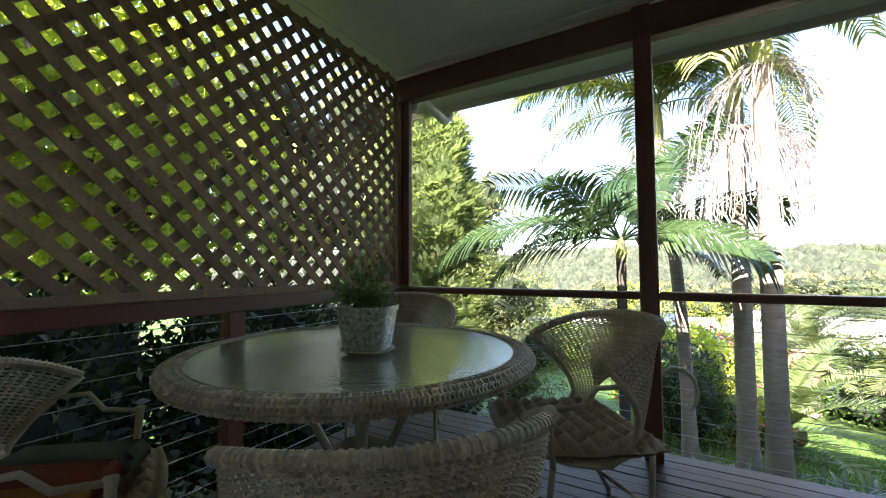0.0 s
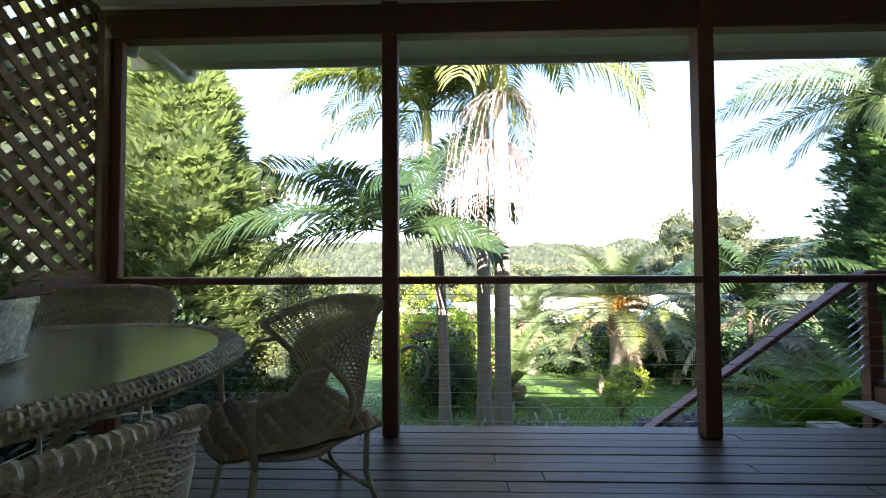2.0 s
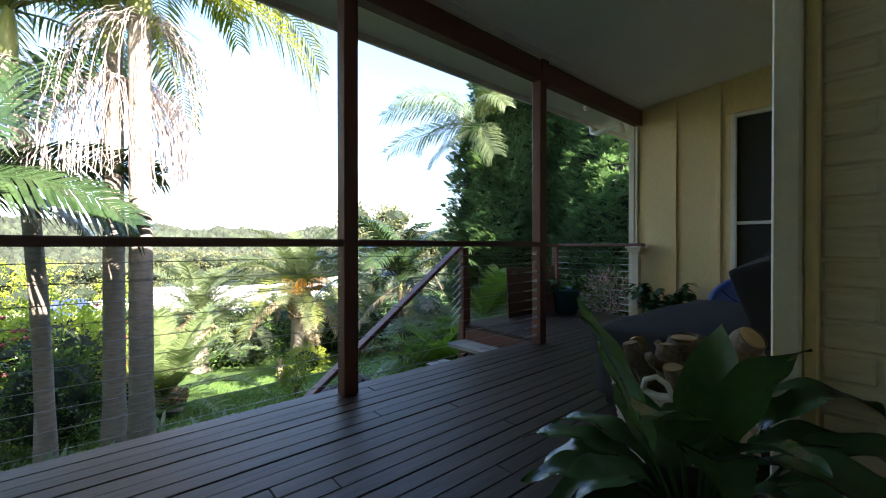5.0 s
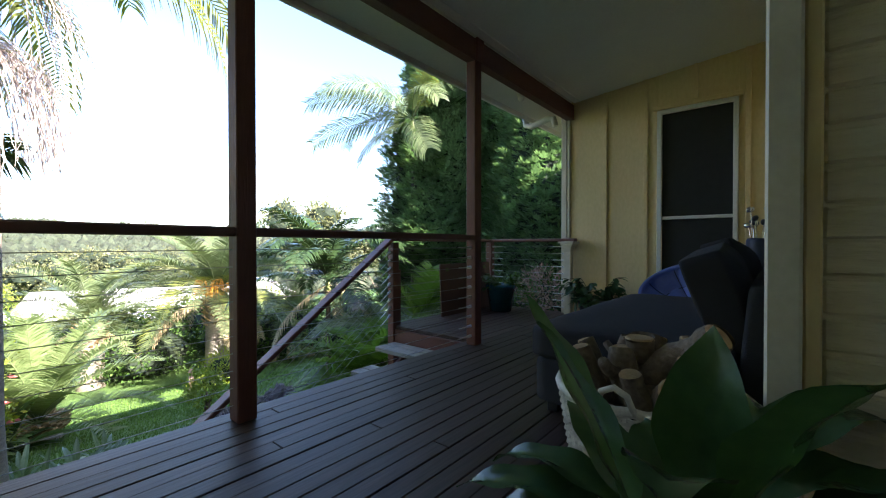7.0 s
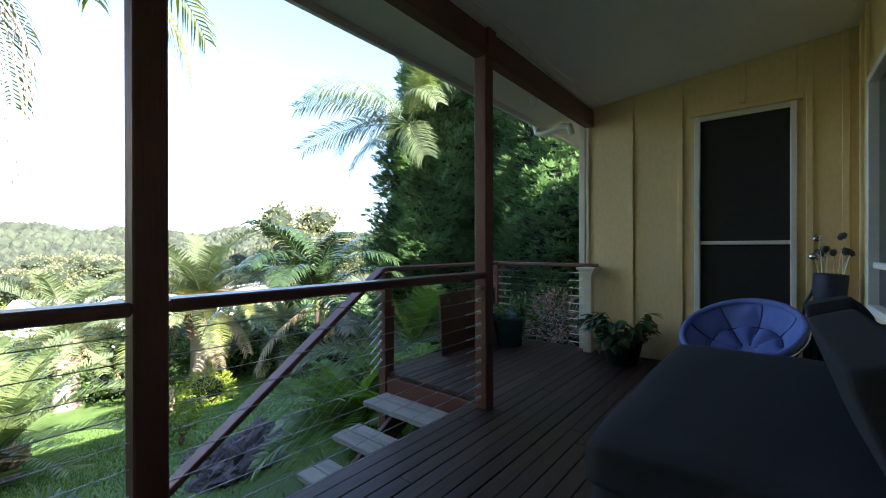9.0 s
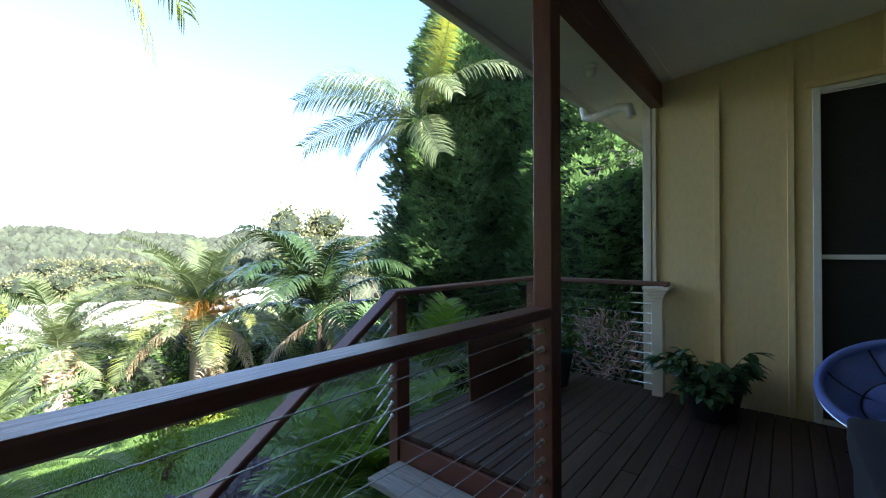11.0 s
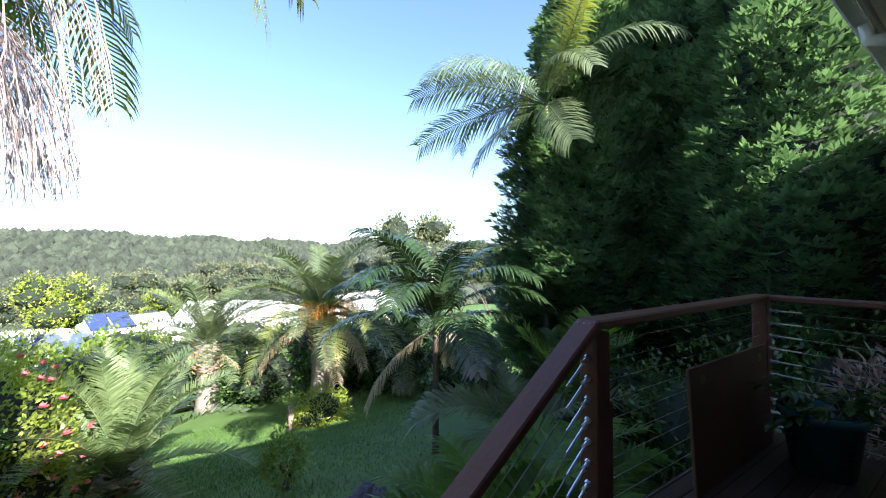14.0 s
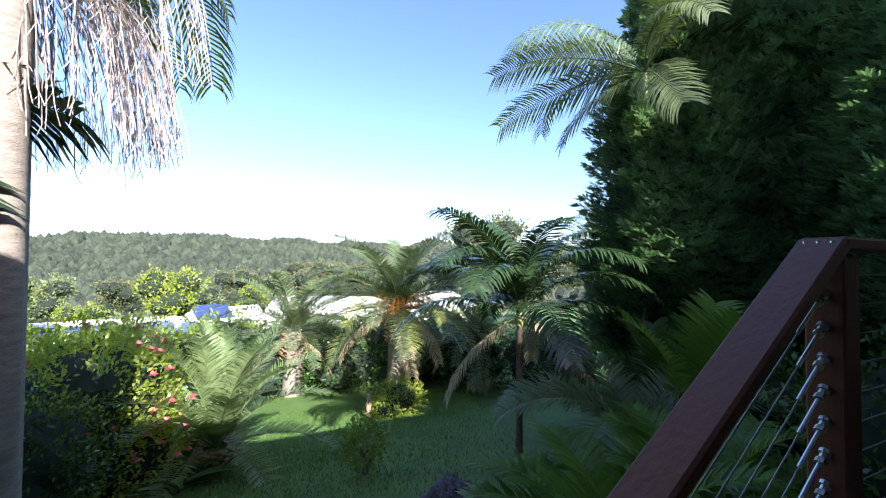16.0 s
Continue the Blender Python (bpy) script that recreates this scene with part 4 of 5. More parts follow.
part("cushion_edge", MB().tube([(0.435 * math.cos(2 * math.pi * j / 48), 0.435 * math.sin(2 * math.pi * j / 48), 0.225) for j in range(49)], 0.028, 8, False), M_BLUE, pap, "", True, tilt)
part("bowl_back", MB().lathe([(0.44, 0.20), (0.38, 0.05), (0.25, -0.04), (0.0001, -0.07)], 40), M_SOFA, pap, "dark fabric underside", True, tilt)
part("rim", MB().tube([(0.455 * math.cos(2 * math.pi * j / 48), 0.455 * math.sin(2 * math.pi * j / 48), 0.19) for j in range(49)], 0.012, 8, False), M_CHROME, pap, "grey metal ring", True, tilt)
for k in range(4):
    a = math.pi / 4 + k * math.pi / 2
    b = a + 2.4
    part("leg", MB().tube([(0.40 * math.cos(a), 0.40 * math.sin(a), 0.42 - 0.19 * math.sin(a)), (0.16 * math.cos(a + 0.7), 0.16 * math.sin(a + 0.7), 0.20), (0.36 * math.cos(b), 0.36 * math.sin(b), 0.0)], 0.011, 8), M_CHROME, pap, "", True)

bag = thing("golf_bag", "dark blue golf bag full of clubs standing in the corner", "golf bag", pose(6.0, 0.80, 0, 4, 3, 20) @ Matrix.Diagonal((0.74, 0.74, 1.0, 1)))
part("body", MB().lathe([(0.0001, 0.0), (0.12, 0.0), (0.125, 0.05), (0.12, 0.5), (0.125, 0.78), (0.135, 0.80), (0.14, 0.94), (0.13, 0.96), (0.115, 0.94), (0.11, 0.85)], 28, wob=0.03), M_BAG, bag, "dark blue nylon body", True)
part("pocket", MB().box(-0.09, 0.09, 0.10, 0.17, 0.12, 0.62, 0.03), M_BAG, bag)
part("strap", MB().tube([(0.10, 0.08, 0.85), (0.22, 0.12, 0.70), (0.22, 0.12, 0.45), (0.11, 0.06, 0.30)], 0.018, 6), M_DARKPOT, bag, "", True)
for i in range(9):
    a = i * 2.4
    bx_, by_ = 0.07 * math.cos(a), 0.07 * math.sin(a)
    tx_, ty_, tz_ = bx_ * 1.9, by_ * 1.9, rnd(1.08, 1.24)
    cl = part("club", MB().tube([(bx_, by_, 0.86), (tx_, ty_, tz_)], 0.0055, 6), M_CHROME, bag, "steel golf club")
    hd = MB().lathe([(0.0001, -0.028), (0.028, -0.022), (0.042, 0.0), (0.03, 0.02), (0.0001, 0.028)], 14)
    hd.v = [(x * 1.3, y * 0.8, z) for x, y, z in hd.v]
    part("club_head", hd, M_DARKPOT if i % 3 else M_CHROME, cl, "", True, pose(tx_ + 0.02, ty_, tz_ + 0.01, rnd(-30, 30), rnd(-30, 30), math.degrees(a)))

bk = thing("log_basket", "whitewashed wicker basket filled with firewood logs", "basket", pose(2.88, 1.02, 0))
bw = MB()


def bsurf(u, v):
    a = 2 * math.pi * u
    r = 0.235 + 0.055 * v
    return Vector((r * math.cos(a), r * math.sin(a), 0.012 + 0.345 * v)), Vector((math.cos(a), math.sin(a), 0))


weave(bw, bsurf, 34, 26, 0.0068, 0.006)
tagged(part("weave", bw, M_WHITEWICK, bk, "whitewashed woven sides"), kind="stuff")
part("rim", MB().tube([(0.291 * math.cos(2 * math.pi * j / 40), 0.291 * math.sin(2 * math.pi * j / 40), 0.36 + 0.006 * (j % 2)) for j in range(41)], 0.016, 8, False), M_WHITEWICK, bk, "", True)
part("base", MB().lathe([(0.0001, 0.004), (0.233, 0.004), (0.233, 0.014), (0.0001, 0.014)], 24), M_WHITEWICK, bk)
# added near-black sleeve that stands in for the shade inside the basket
part("shade_sleeve", MB().lathe([(0.220, 0.015), (0.270, 0.345)], 24), M_DARK, bk, "dark sleeve in place of the shade inside")
for s in (-1, 1):
    part("handle", MB().tube([(s * 0.29, -0.06, 0.36), (s * 0.305, -0.04, 0.42), (s * 0.305, 0.0, 0.44), (s * 0.305, 0.04, 0.42), (s * 0.29, 0.06, 0.36)], 0.011, 8), M_WHITEWICK, bk, "", True)
random.seed(17)
for k in range(17):
    aa, rr = k * 2.4, 0.04 + 0.11 * (k % 3) / 2
    r, z1, th, zb = rnd(0.028, 0.050), rnd(0.40, 0.54), rnd(0, 19), 0.03
    if k >= 14:  # the last ones lie across the heap
        aa, rr, r, z1, th, zb = (-1.9, -0.9, -2.5)[k - 14], -0.06, (0.052, 0.042, 0.048)[k - 14], (0.46, 0.40, 0.36)[k - 14], (46, 62, 70)[k - 14], 0.30
    lg = thing("firewood_log", "short cut log with rough grey-brown bark", "log", pose(2.88 + rr * math.cos(aa), 1.02 + rr * math.sin(aa), zb, 0, th, math.degrees(aa)), "logs in the basket")
    n = 11
    rs = [r * (1 + 0.12 * math.sin(q * 2.1 + k) + 0.05 * math.sin(q * 5)) for q in range(n)]
    pts = [(0.018 * math.sin(q * 0.7 + k), 0.014 * math.cos(q * 0.9), z1 * q / (n - 1)) for q in range(n)]
    bk_ = MB().tube(pts, rs, 12, False)
    if k % 2:
        m0 = Vector(pts[8])
        bk_.tube([m0, m0 + Vector((r * 1.6, 0, r * 0.9)), m0 + Vector((r * 2.4, 0.01, r * 1.8))], [r * 0.6, r * 0.5, r * 0.42], 8)
    part("bark", bk_, M_BARK, lg, "", True)
    part("cut_end", MB().lathe([(0.0001, 0.002), (rs[-1] * 0.9, 0.001), (rs[-1], -0.006)], 12, pts[-1]), M_CUT, lg, "pale sawn end")

lean = thing("leaning_board", "brown painted board with cut-outs leaning on the rail", "board", pose(5.62, 3.84, 0.0, -3.0, 0, 0))
lb = MB().box(-0.55, 0.56, 0, 0.018, 0.0, 0.66, 0.003)
for cx in (-0.41, 0.43):
    part("cut_out", MB().box(cx - 0.03, cx + 0.03, -0.002, 0.02, 0.565, 0.61, 0.0), M_OLIVE, lean, "small notch showing green behind")
part("panel", lb, M_PANEL, lean)
tagged(part("garden_hook", MB().tube([(0.235, 2.80, 0.50), (0.28, 2.82, 0.53), (0.34, 2.83, 0.525), (0.39, 2.83, 0.48), (0.41, 2.83, 0.40), (0.395, 2.83, 0.33), (0.37, 2.83, 0.30)], 0.014, 8), M_WHITEWICK, None, "", True), "pale bent cane hook hung outside the cable rail", "hook")


# ---- garden ----
def frond_mesh(name, mat, L, elev, curl, leaf, n=46, w=0.035, rise=0.25, stalk=0.12, droop=0.9, r0=0.018):
    """One feather palm leaf along +x: an arching midrib with a row of narrow leaflets on each side."""
    mb = MB()
    pts, p = [], Vector((0, 0, 0))
    a = elev
    K = 22
    for i in range(K + 1):
        pts.append(p.copy())
        p = p + Vector((math.cos(a), 0, math.sin(a))) * (L / K)
        a -= curl / K * (0.5 + i / K)
    mb.tube(pts, [r0 * (1 - 0.85 * i / K) for i in range(K + 1)], 5, False)
    for i in range(n):
        u = stalk + (1 - stalk) * (i + 0.5) / n
        f = u * K
        k = min(K - 1, int(f))
        q = pts[k].lerp(pts[k + 1], f - k)
        t = (pts[k + 1] - pts[k]).normalized()
        up = Vector((-t.z, 0, t.x))
        size = leaf * (0.35 + 0.65 * math.sin(math.pi * min(1, 0.12 + 0.83 * u)) ** 0.8) * rnd(0.85, 1.1)
        for s in (-1, 1):
            d = (t * rnd(0.55, 0.8) + Vector((0, s, 0)) + up * rise * rnd(0.6, 1.4)).normalized()
            pp = q.copy()
            side = d.cross(up).normalized()
            k0 = len(mb.v)
            for j in range(4):
                ww = w * (0.55, 1.0, 0.75, 0.05)[j] * 0.5
                mb.v += [tuple(pp - side * ww), tuple(pp + side * ww)]
                pp = pp + d * size / 3
                d = (d + Vector((0, 0, -droop * rnd(0.2, 0.5)))).normalized()
            for j in range(3):
                b = k0 + 2 * j
                mb.f.append((b, b + 1, b + 3, b + 2))
    return mb.mesh(name, mat)


def fronds(owner, top, meshes, count, spread=(0, 360), tilt=8, label=""):
    for i in range(count):
        az = spread[0] + (spread[1] - spread[0]) * (i + rnd(0.2, 0.8)) / count
        part("frond", meshes[i % len(meshes)], None, owner, label, at=Matrix.Translation(top) @ pose(0, 0, 0, rnd(-tilt, tilt), rnd(-tilt, tilt), az))


def ringed_trunk(h, r0, r1, lean=(0, 0), rings=34, bell=1.3):
    mb = MB()
    pts, rs = [], []
    for i in range(rings * 2 + 1):
        u = i / (rings * 2)
        pts.append((lean[0] * u * u, lean[1] * u * u, h * u))
        rs.append((r0 + (r1 - r0) * u) * (1 + (bell - 1) * max(0, 1 - u * 6)) * (1.0 if i % 2 else 1.016))
    return mb.tube(pts, rs, 16, True)


def strands(n, L, spread):
    """A drooping broom of flower strands."""
    mb = MB()
    for i in range(n):
        a = rnd(0, 6.28)
        d = Vector((math.cos(a) * spread, math.sin(a) * spread, rnd(-0.2, 0.4)))
        p = Vector((rnd(-0.03, 0.03), rnd(-0.03, 0.03), 0))
        pts = []
        for k in range(9):
            pts.append(p.copy())
            p = p + d.normalized() * L * rnd(0.8, 1.1) / 8
            d = d * 0.72 + Vector((rnd(-0.14, 0.14), rnd(-0.14, 0.14), -0.62))
        mb.tube(pts, 0.0042, 3, False)
        for k in range(3, 9):
            mb.tube([pts[k], pts[k] + Vector((rnd(-0.05, 0.05), rnd(-0.05, 0.05), -0.10))], 0.003, 3, False)
    return mb


F_KING = [frond_mesh("frond", M_FROND, 2.9, e, c, 0.90, 54, 0.046, 0.15, droop=1.35) for e, c in ((1.2, 1.9), (0.95, 1.7), (0.65, 1.7), (1.35, 1.5))]
F_KINGY = [frond_mesh("frond", M_FRONDY, 3.1, e, c, 0.75, 46, 0.034, 0.2, droop=1.7) for e, c in ((0.9, 2.2), (0.5, 1.7), (1.15, 2.4))]
F_HANG = [frond_mesh("frond", M_FRONDY, 3.0, e, c, 0.75, 44, 0.032, 0.1, droop=2.0) for e, c in ((0.35, 1.9), (0.05, 1.5), (0.7, 2.6))]
F_DATE = [frond_mesh("frond", M_FRONDS, 2.6, e, c, 0.38, 56, 0.026, 0.5, droop=0.35) for e, c in ((1.2, 1.2), (0.85, 1.5), (0.45, 1.5), (0.1, 1.2))]
F_DATEY = [frond_mesh("frond", M_FRONDY, 2.6, e, c, 0.38, 50, 0.026, 0.5, droop=0.4) for e, c in ((0.7, 1.7), (0.2, 1.5))]
F_DEAD = [frond_mesh("frond", M_DEAD, 2.0, e, c, 0.40, 36, 0.03, 0.0, droop=1.8) for e, c in ((-0.2, 1.2), (-0.5, 0.9))]
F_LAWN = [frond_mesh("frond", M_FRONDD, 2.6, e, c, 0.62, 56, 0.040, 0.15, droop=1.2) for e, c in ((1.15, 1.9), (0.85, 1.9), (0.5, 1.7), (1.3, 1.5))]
F_NEARDATE = [frond_mesh("frond", M_FRONDG, 2.6, e, c, 0.44, 52, 0.036, 0.5, droop=0.4) for e, c in ((1.40, 0.75), (1.15, 1.0), (0.85, 1.25), (0.5, 1.3))]
F_FRESH = [frond_mesh("frond", M_FRONDL, 1.75, e, c, 0.62, 44, 0.036, 0.3, droop=0.3, r0=0.010) for e, c in ((1.42, 0.55), (1.25, 0.9))]
F_ARCH = [frond_mesh("frond", M_FRONDS, 1.7, e, c, 0.46, 44, 0.030, 0.35, droop=0.6, r0=0.010) for e, c in ((0.9, 1.7), (0.5, 1.5))]
F_SMALL = [frond_mesh("frond", M_FRONDL, 1.15, e, c, 0.34, 36, 0.030, 0.35, droop=0.6, r0=0.009) for e, c in ((1.25, 1.3), (0.95, 1.4), (0.6, 1.3))]
F_FAN = [frond_mesh("frond", M_FROND, 1.6, e, c, 0.46, 42, 0.034, 0.4, droop=0.35, r0=0.010) for e, c in ((1.35, 0.6), (1.0, 1.1), (0.7, 1.2))]


def tall_palm(label, x, y, top, r, sets, lean=(0, 0), shaft=0.7, flowers=0, dead=0, scale=1.0, mat=M_TRUNK, flower_at=0.0):
    gz = ground_z(x, y) - 0.05
    o = thing("palm_tree", label, "palm", pose(x, y, gz))
    h = top - gz - shaft
    part("trunk", ringed_trunk(h, r, r * 0.85, lean), mat, o, "ringed trunk", True)
    lx, ly = lean
    if shaft > 0.05:
        part("crownshaft", MB().lathe([(r * 0.88, 0), (r * 1.0, shaft * 0.25), (r * 0.75, shaft * 0.75), (r * 0.45, shaft)], 16, (lx, ly, h)), M_SHAFT, o, "smooth yellow-green crownshaft", True)
    for meshes, count in sets:
        fronds(o, (lx, ly, top - gz - 0.05), meshes, count, (rnd(0, 60), rnd(0, 60) + 360))
    for k in range(flowers):
        a = k * 6.28 / flowers + 0.8
        part("flower_stalk", strands(75, 1.95, 2.3), M_FLOWERST, o, "drooping pale flower strands", at=pose(lx + r * math.cos(a), ly + r * math.sin(a), h + flower_at))
    if dead:
        fronds(o, (lx, ly, top - gz - 0.1), F_DEAD, dead)
    if scale != 1.0:
        for c in o.children:
            if c.name.startswith("frond"):
                c.matrix_basis = c.matrix_basis @ Matrix.Scale(scale, 4)
    return o


random.seed(23)
tall_palm("tall palm with a grey ringed trunk and yellow-green fronds", 1.37, 6.80, 4.65, 0.135, [(F_KINGY, 12), (F_KING, 6), (F_HANG, 2)], flowers=1, shaft=0.8)
random.seed(5)
tall_palm("tall slim palm with a leaning grey trunk and pale fronds", 0.39, 8.30, 4.2, 0.11, [(F_KINGY, 10), (F_KING, 4), (F_HANG, 3)], lean=(-0.35, 0.1), flowers=1)
random.seed(9)
tall_palm("tall palm with a thick ringed trunk and hanging flower strands", 1.12, 7.50, 4.45, 0.13, [(F_KINGY, 9), (F_KING, 4), (F_HANG, 2)], flowers=4, flower_at=-0.35, shaft=0.9)
random.seed(4)
tall_palm("slender dark green palm with a pale dead skirt, on the lawn", 7.05, 9.2, 0.02, 0.062, [(F_LAWN, 16)], shaft=0.25, dead=3, scale=0.98, mat=M_WOODTR)
def chosen_palm(label, x, y, top, r, shaft, mat, wide, kinds):
    """A slim palm whose leaves are given one by one as (bearing, rise, curl, length, leaflet, material)."""
    gz = ground_z(x, y) - 0.05
    o = thing("palm_tree", label, "palm", pose(x, y, gz))
    h = top - gz - shaft
    part("trunk", ringed_trunk(h, r, r * 0.85), mat, o, "ringed trunk", True)
    part("crownshaft", MB().lathe([(r * 0.88, 0), (r * 1.05, shaft * 0.25), (r * 0.75, shaft * 0.75), (r * 0.45, shaft)], 16, (0, 0, h)), M_SHAFT, o, "smooth green crownshaft", True)
    for az, rise, curl, length, leaf, fm in kinds:
        me = frond_mesh("frond", fm, length, rise, curl, leaf, 52, wide, 0.12, droop=1.25, r0=0.020)
        part("frond", me, fm, o, at=pose(0, 0, top - gz - 0.05, random.choice((-1, 1)) * rnd(18, 40), 0, az))
    return o


def date_palm(label, x, y, crown, r, h, sets, scale, fruit=False, dead=0):
    """A stout palm with old leaf bases on the trunk."""
    gz = ground_z(x, y) - 0.05
    top = crown - gz
    o = thing("date_palm", label, "palm", pose(x, y, gz))
    part("trunk", MB().lathe([(r * 1.1, 0), (r, top * 0.3), (r, top * 0.8), (r * 1.15, top * 0.93), (r * 0.6, top)], 18, wob=0.04), M_TRUNK, o, "thick rough trunk", True)
    bo = MB()
    for i in range(60):
        a, z = i * 2.4, top * (0.55 + 0.42 * i / 60)
        m = pose(r * math.cos(a), r * math.sin(a), z, 0, 0, math.degrees(a)) @ pose(0, 0, 0, 0, -38, 0)
        bo.box(-0.02, r * 0.5, -r * 0.13, r * 0.13, -0.02, 0.03, 0.01, m)
    part("leaf_base_ring", bo, M_CUT, o, "pale cut leaf bases")
    for meshes, count in sets:
        fronds(o, (0, 0, top - 0.05), meshes, count, (rnd(0, 60), rnd(0, 60) + 360))
    if dead:
        fronds(o, (0, 0, top - 0.15), F_DEAD, dead)
    for c in o.children:
        if c.name.startswith("frond"):
            c.matrix_basis = c.matrix_basis @ Matrix.Scale(scale, 4)
    if fruit:
        for k in range(5):
            a = -2.4 + k * 0.5
            fm = strands(46, 0.75, 0.9)
            part("date_bunch", fm, M_FRUIT, o, "hanging orange date bunch", at=pose(1.15 * math.cos(a), 1.15 * math.sin(a), top + 0.55))
    return o


random.seed(12)
chosen_palm("young king palm with a slim trunk and arching fronds coloured dark as if backlit", -0.46, 6.85, 1.62, 0.085, 0.35, M_TRUNKD, 0.042,
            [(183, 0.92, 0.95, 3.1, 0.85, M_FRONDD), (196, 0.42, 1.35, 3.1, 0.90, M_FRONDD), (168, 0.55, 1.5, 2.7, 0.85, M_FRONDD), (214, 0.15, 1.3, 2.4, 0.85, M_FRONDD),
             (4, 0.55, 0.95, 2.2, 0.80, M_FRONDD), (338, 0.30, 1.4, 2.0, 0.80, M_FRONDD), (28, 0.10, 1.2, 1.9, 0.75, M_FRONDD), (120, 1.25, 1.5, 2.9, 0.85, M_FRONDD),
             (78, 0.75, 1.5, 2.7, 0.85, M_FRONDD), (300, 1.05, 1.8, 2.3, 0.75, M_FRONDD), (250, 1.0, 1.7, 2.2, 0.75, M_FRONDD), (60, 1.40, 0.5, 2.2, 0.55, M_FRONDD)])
random.seed(31)
# fronds towards the conifer take the dark leaf, shade put in as colour
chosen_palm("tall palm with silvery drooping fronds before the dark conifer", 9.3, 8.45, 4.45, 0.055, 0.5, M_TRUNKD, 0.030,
            [(132, 1.02, 1.35, 3.1, 0.80, M_FRONDB), (140, 0.58, 1.25, 3.0, 0.85, M_FRONDS), (128, 0.05, 0.95, 2.9, 0.80, M_FRONDB), (160, 0.75, 1.7, 2.9, 0.85, M_FRONDB),
             (105, 0.35, 1.5, 2.8, 0.85, M_FRONDS), (200, 1.32, 0.4, 3.1, 0.50, M_FRONDS), (225, 1.25, 1.9, 2.9, 0.50, M_FRONDY), (243, 0.80, 2.2, 2.3, 0.55, M_FRONDS),
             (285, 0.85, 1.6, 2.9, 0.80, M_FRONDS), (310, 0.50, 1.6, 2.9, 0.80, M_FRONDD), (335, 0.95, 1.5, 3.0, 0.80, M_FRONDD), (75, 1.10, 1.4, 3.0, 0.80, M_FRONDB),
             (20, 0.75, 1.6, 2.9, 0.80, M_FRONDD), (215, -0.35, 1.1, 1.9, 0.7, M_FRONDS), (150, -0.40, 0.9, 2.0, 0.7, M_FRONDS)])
random.seed(41)
date_palm("stout young date palm with feathery blue-green fronds", 2.2, 12.25, -2.72, 0.36, 1, [(F_NEARDATE, 30)], 0.95)
random.seed(42)
date_palm("large date palm with orange fruit and drooping sunlit fronds", 8.0, 18.6, -1.0, 0.40, 3, [(F_DATE, 36), (F_DATEY, 12)], 1.55, True, 8)
random.seed(43)
date_palm("shaded date palm with arching fronds at the lawn's edge", 4.2, 19.8, -1.9, 0.38, 2, [(F_DATE, 34)], 1.25, False, 4)
date_palm("date palm with a ragged yellowing skirt of fronds", 11.0, 17.5, -2.3, 0.34, 2, [(F_DATE, 24), (F_DATEY, 8)], 1.15, False, 10)


def low_palm(label, x, y, z, meshes, n, scale=1.0, seed=1):
    random.seed(seed)
    gz = ground_z(x, y)
    o = thing("palm_clump", label, "palm", pose(x, y, gz))
    part("stem", MB().lathe([(0.09, -0.05), (0.07, (z - gz) * 0.6), (0.04, z - gz)], 10), M_TRUNKG, o, "", True)
    fronds(o, (0, 0, z - gz), meshes, n, tilt=14)
    for c in o.children:
        if c.name.startswith("frond"):
            c.matrix_basis = c.matrix_basis @ Matrix.Scale(scale, 4)
    return o


low_palm("small clumping palm beside the stair treads", 4.80, 5.0, -1.05, F_SMALL, 26, 1.0, 3)
low_palm("clumping palm with a bright upright frond by the landing", 7.2, 6.3, -0.85, F_FRESH, 4, 0.78, 8)
low_palm("low palm with arching silvery fronds below the landing", 6.7, 6.5, -1.0, F_ARCH, 12, 1.0, 21)
low_palm("small feathery palm beside the stair landing", 5.7, 5.1, -0.95, F_SMALL, 15, 0.9, 12)
low_palm("low palm at the lawn's shady edge", 8.3, 7.4, -1.3, F_FAN, 12, 0.9, 15)


def husk(mb, c, r, n=14):
    """A rough closed ball; filling a crown, its dark colour stands in for shade."""
    k = len(mb.v)
    for i in range(n + 1):
        th = math.pi * i / n
        for j in range(n * 2):
            ph = math.pi * j / n
            d = Vector((math.sin(th) * math.cos(ph), math.sin(th) * math.sin(ph), math.cos(th)))
            q = 1 + 0.28 * noise.noise(d * 2.2 + Vector(c))
            mb.v.append((c[0] + d.x * r[0] * q, c[1] + d.y * r[1] * q, c[2] + d.z * r[2] * q))
    for i in range(n):
        for j in range(n * 2):
            a, b = k + i * n * 2 + j, k + i * n * 2 + (j + 1) % (n * 2)
            mb.f.append((a, a + n * 2, b + n * 2, b))


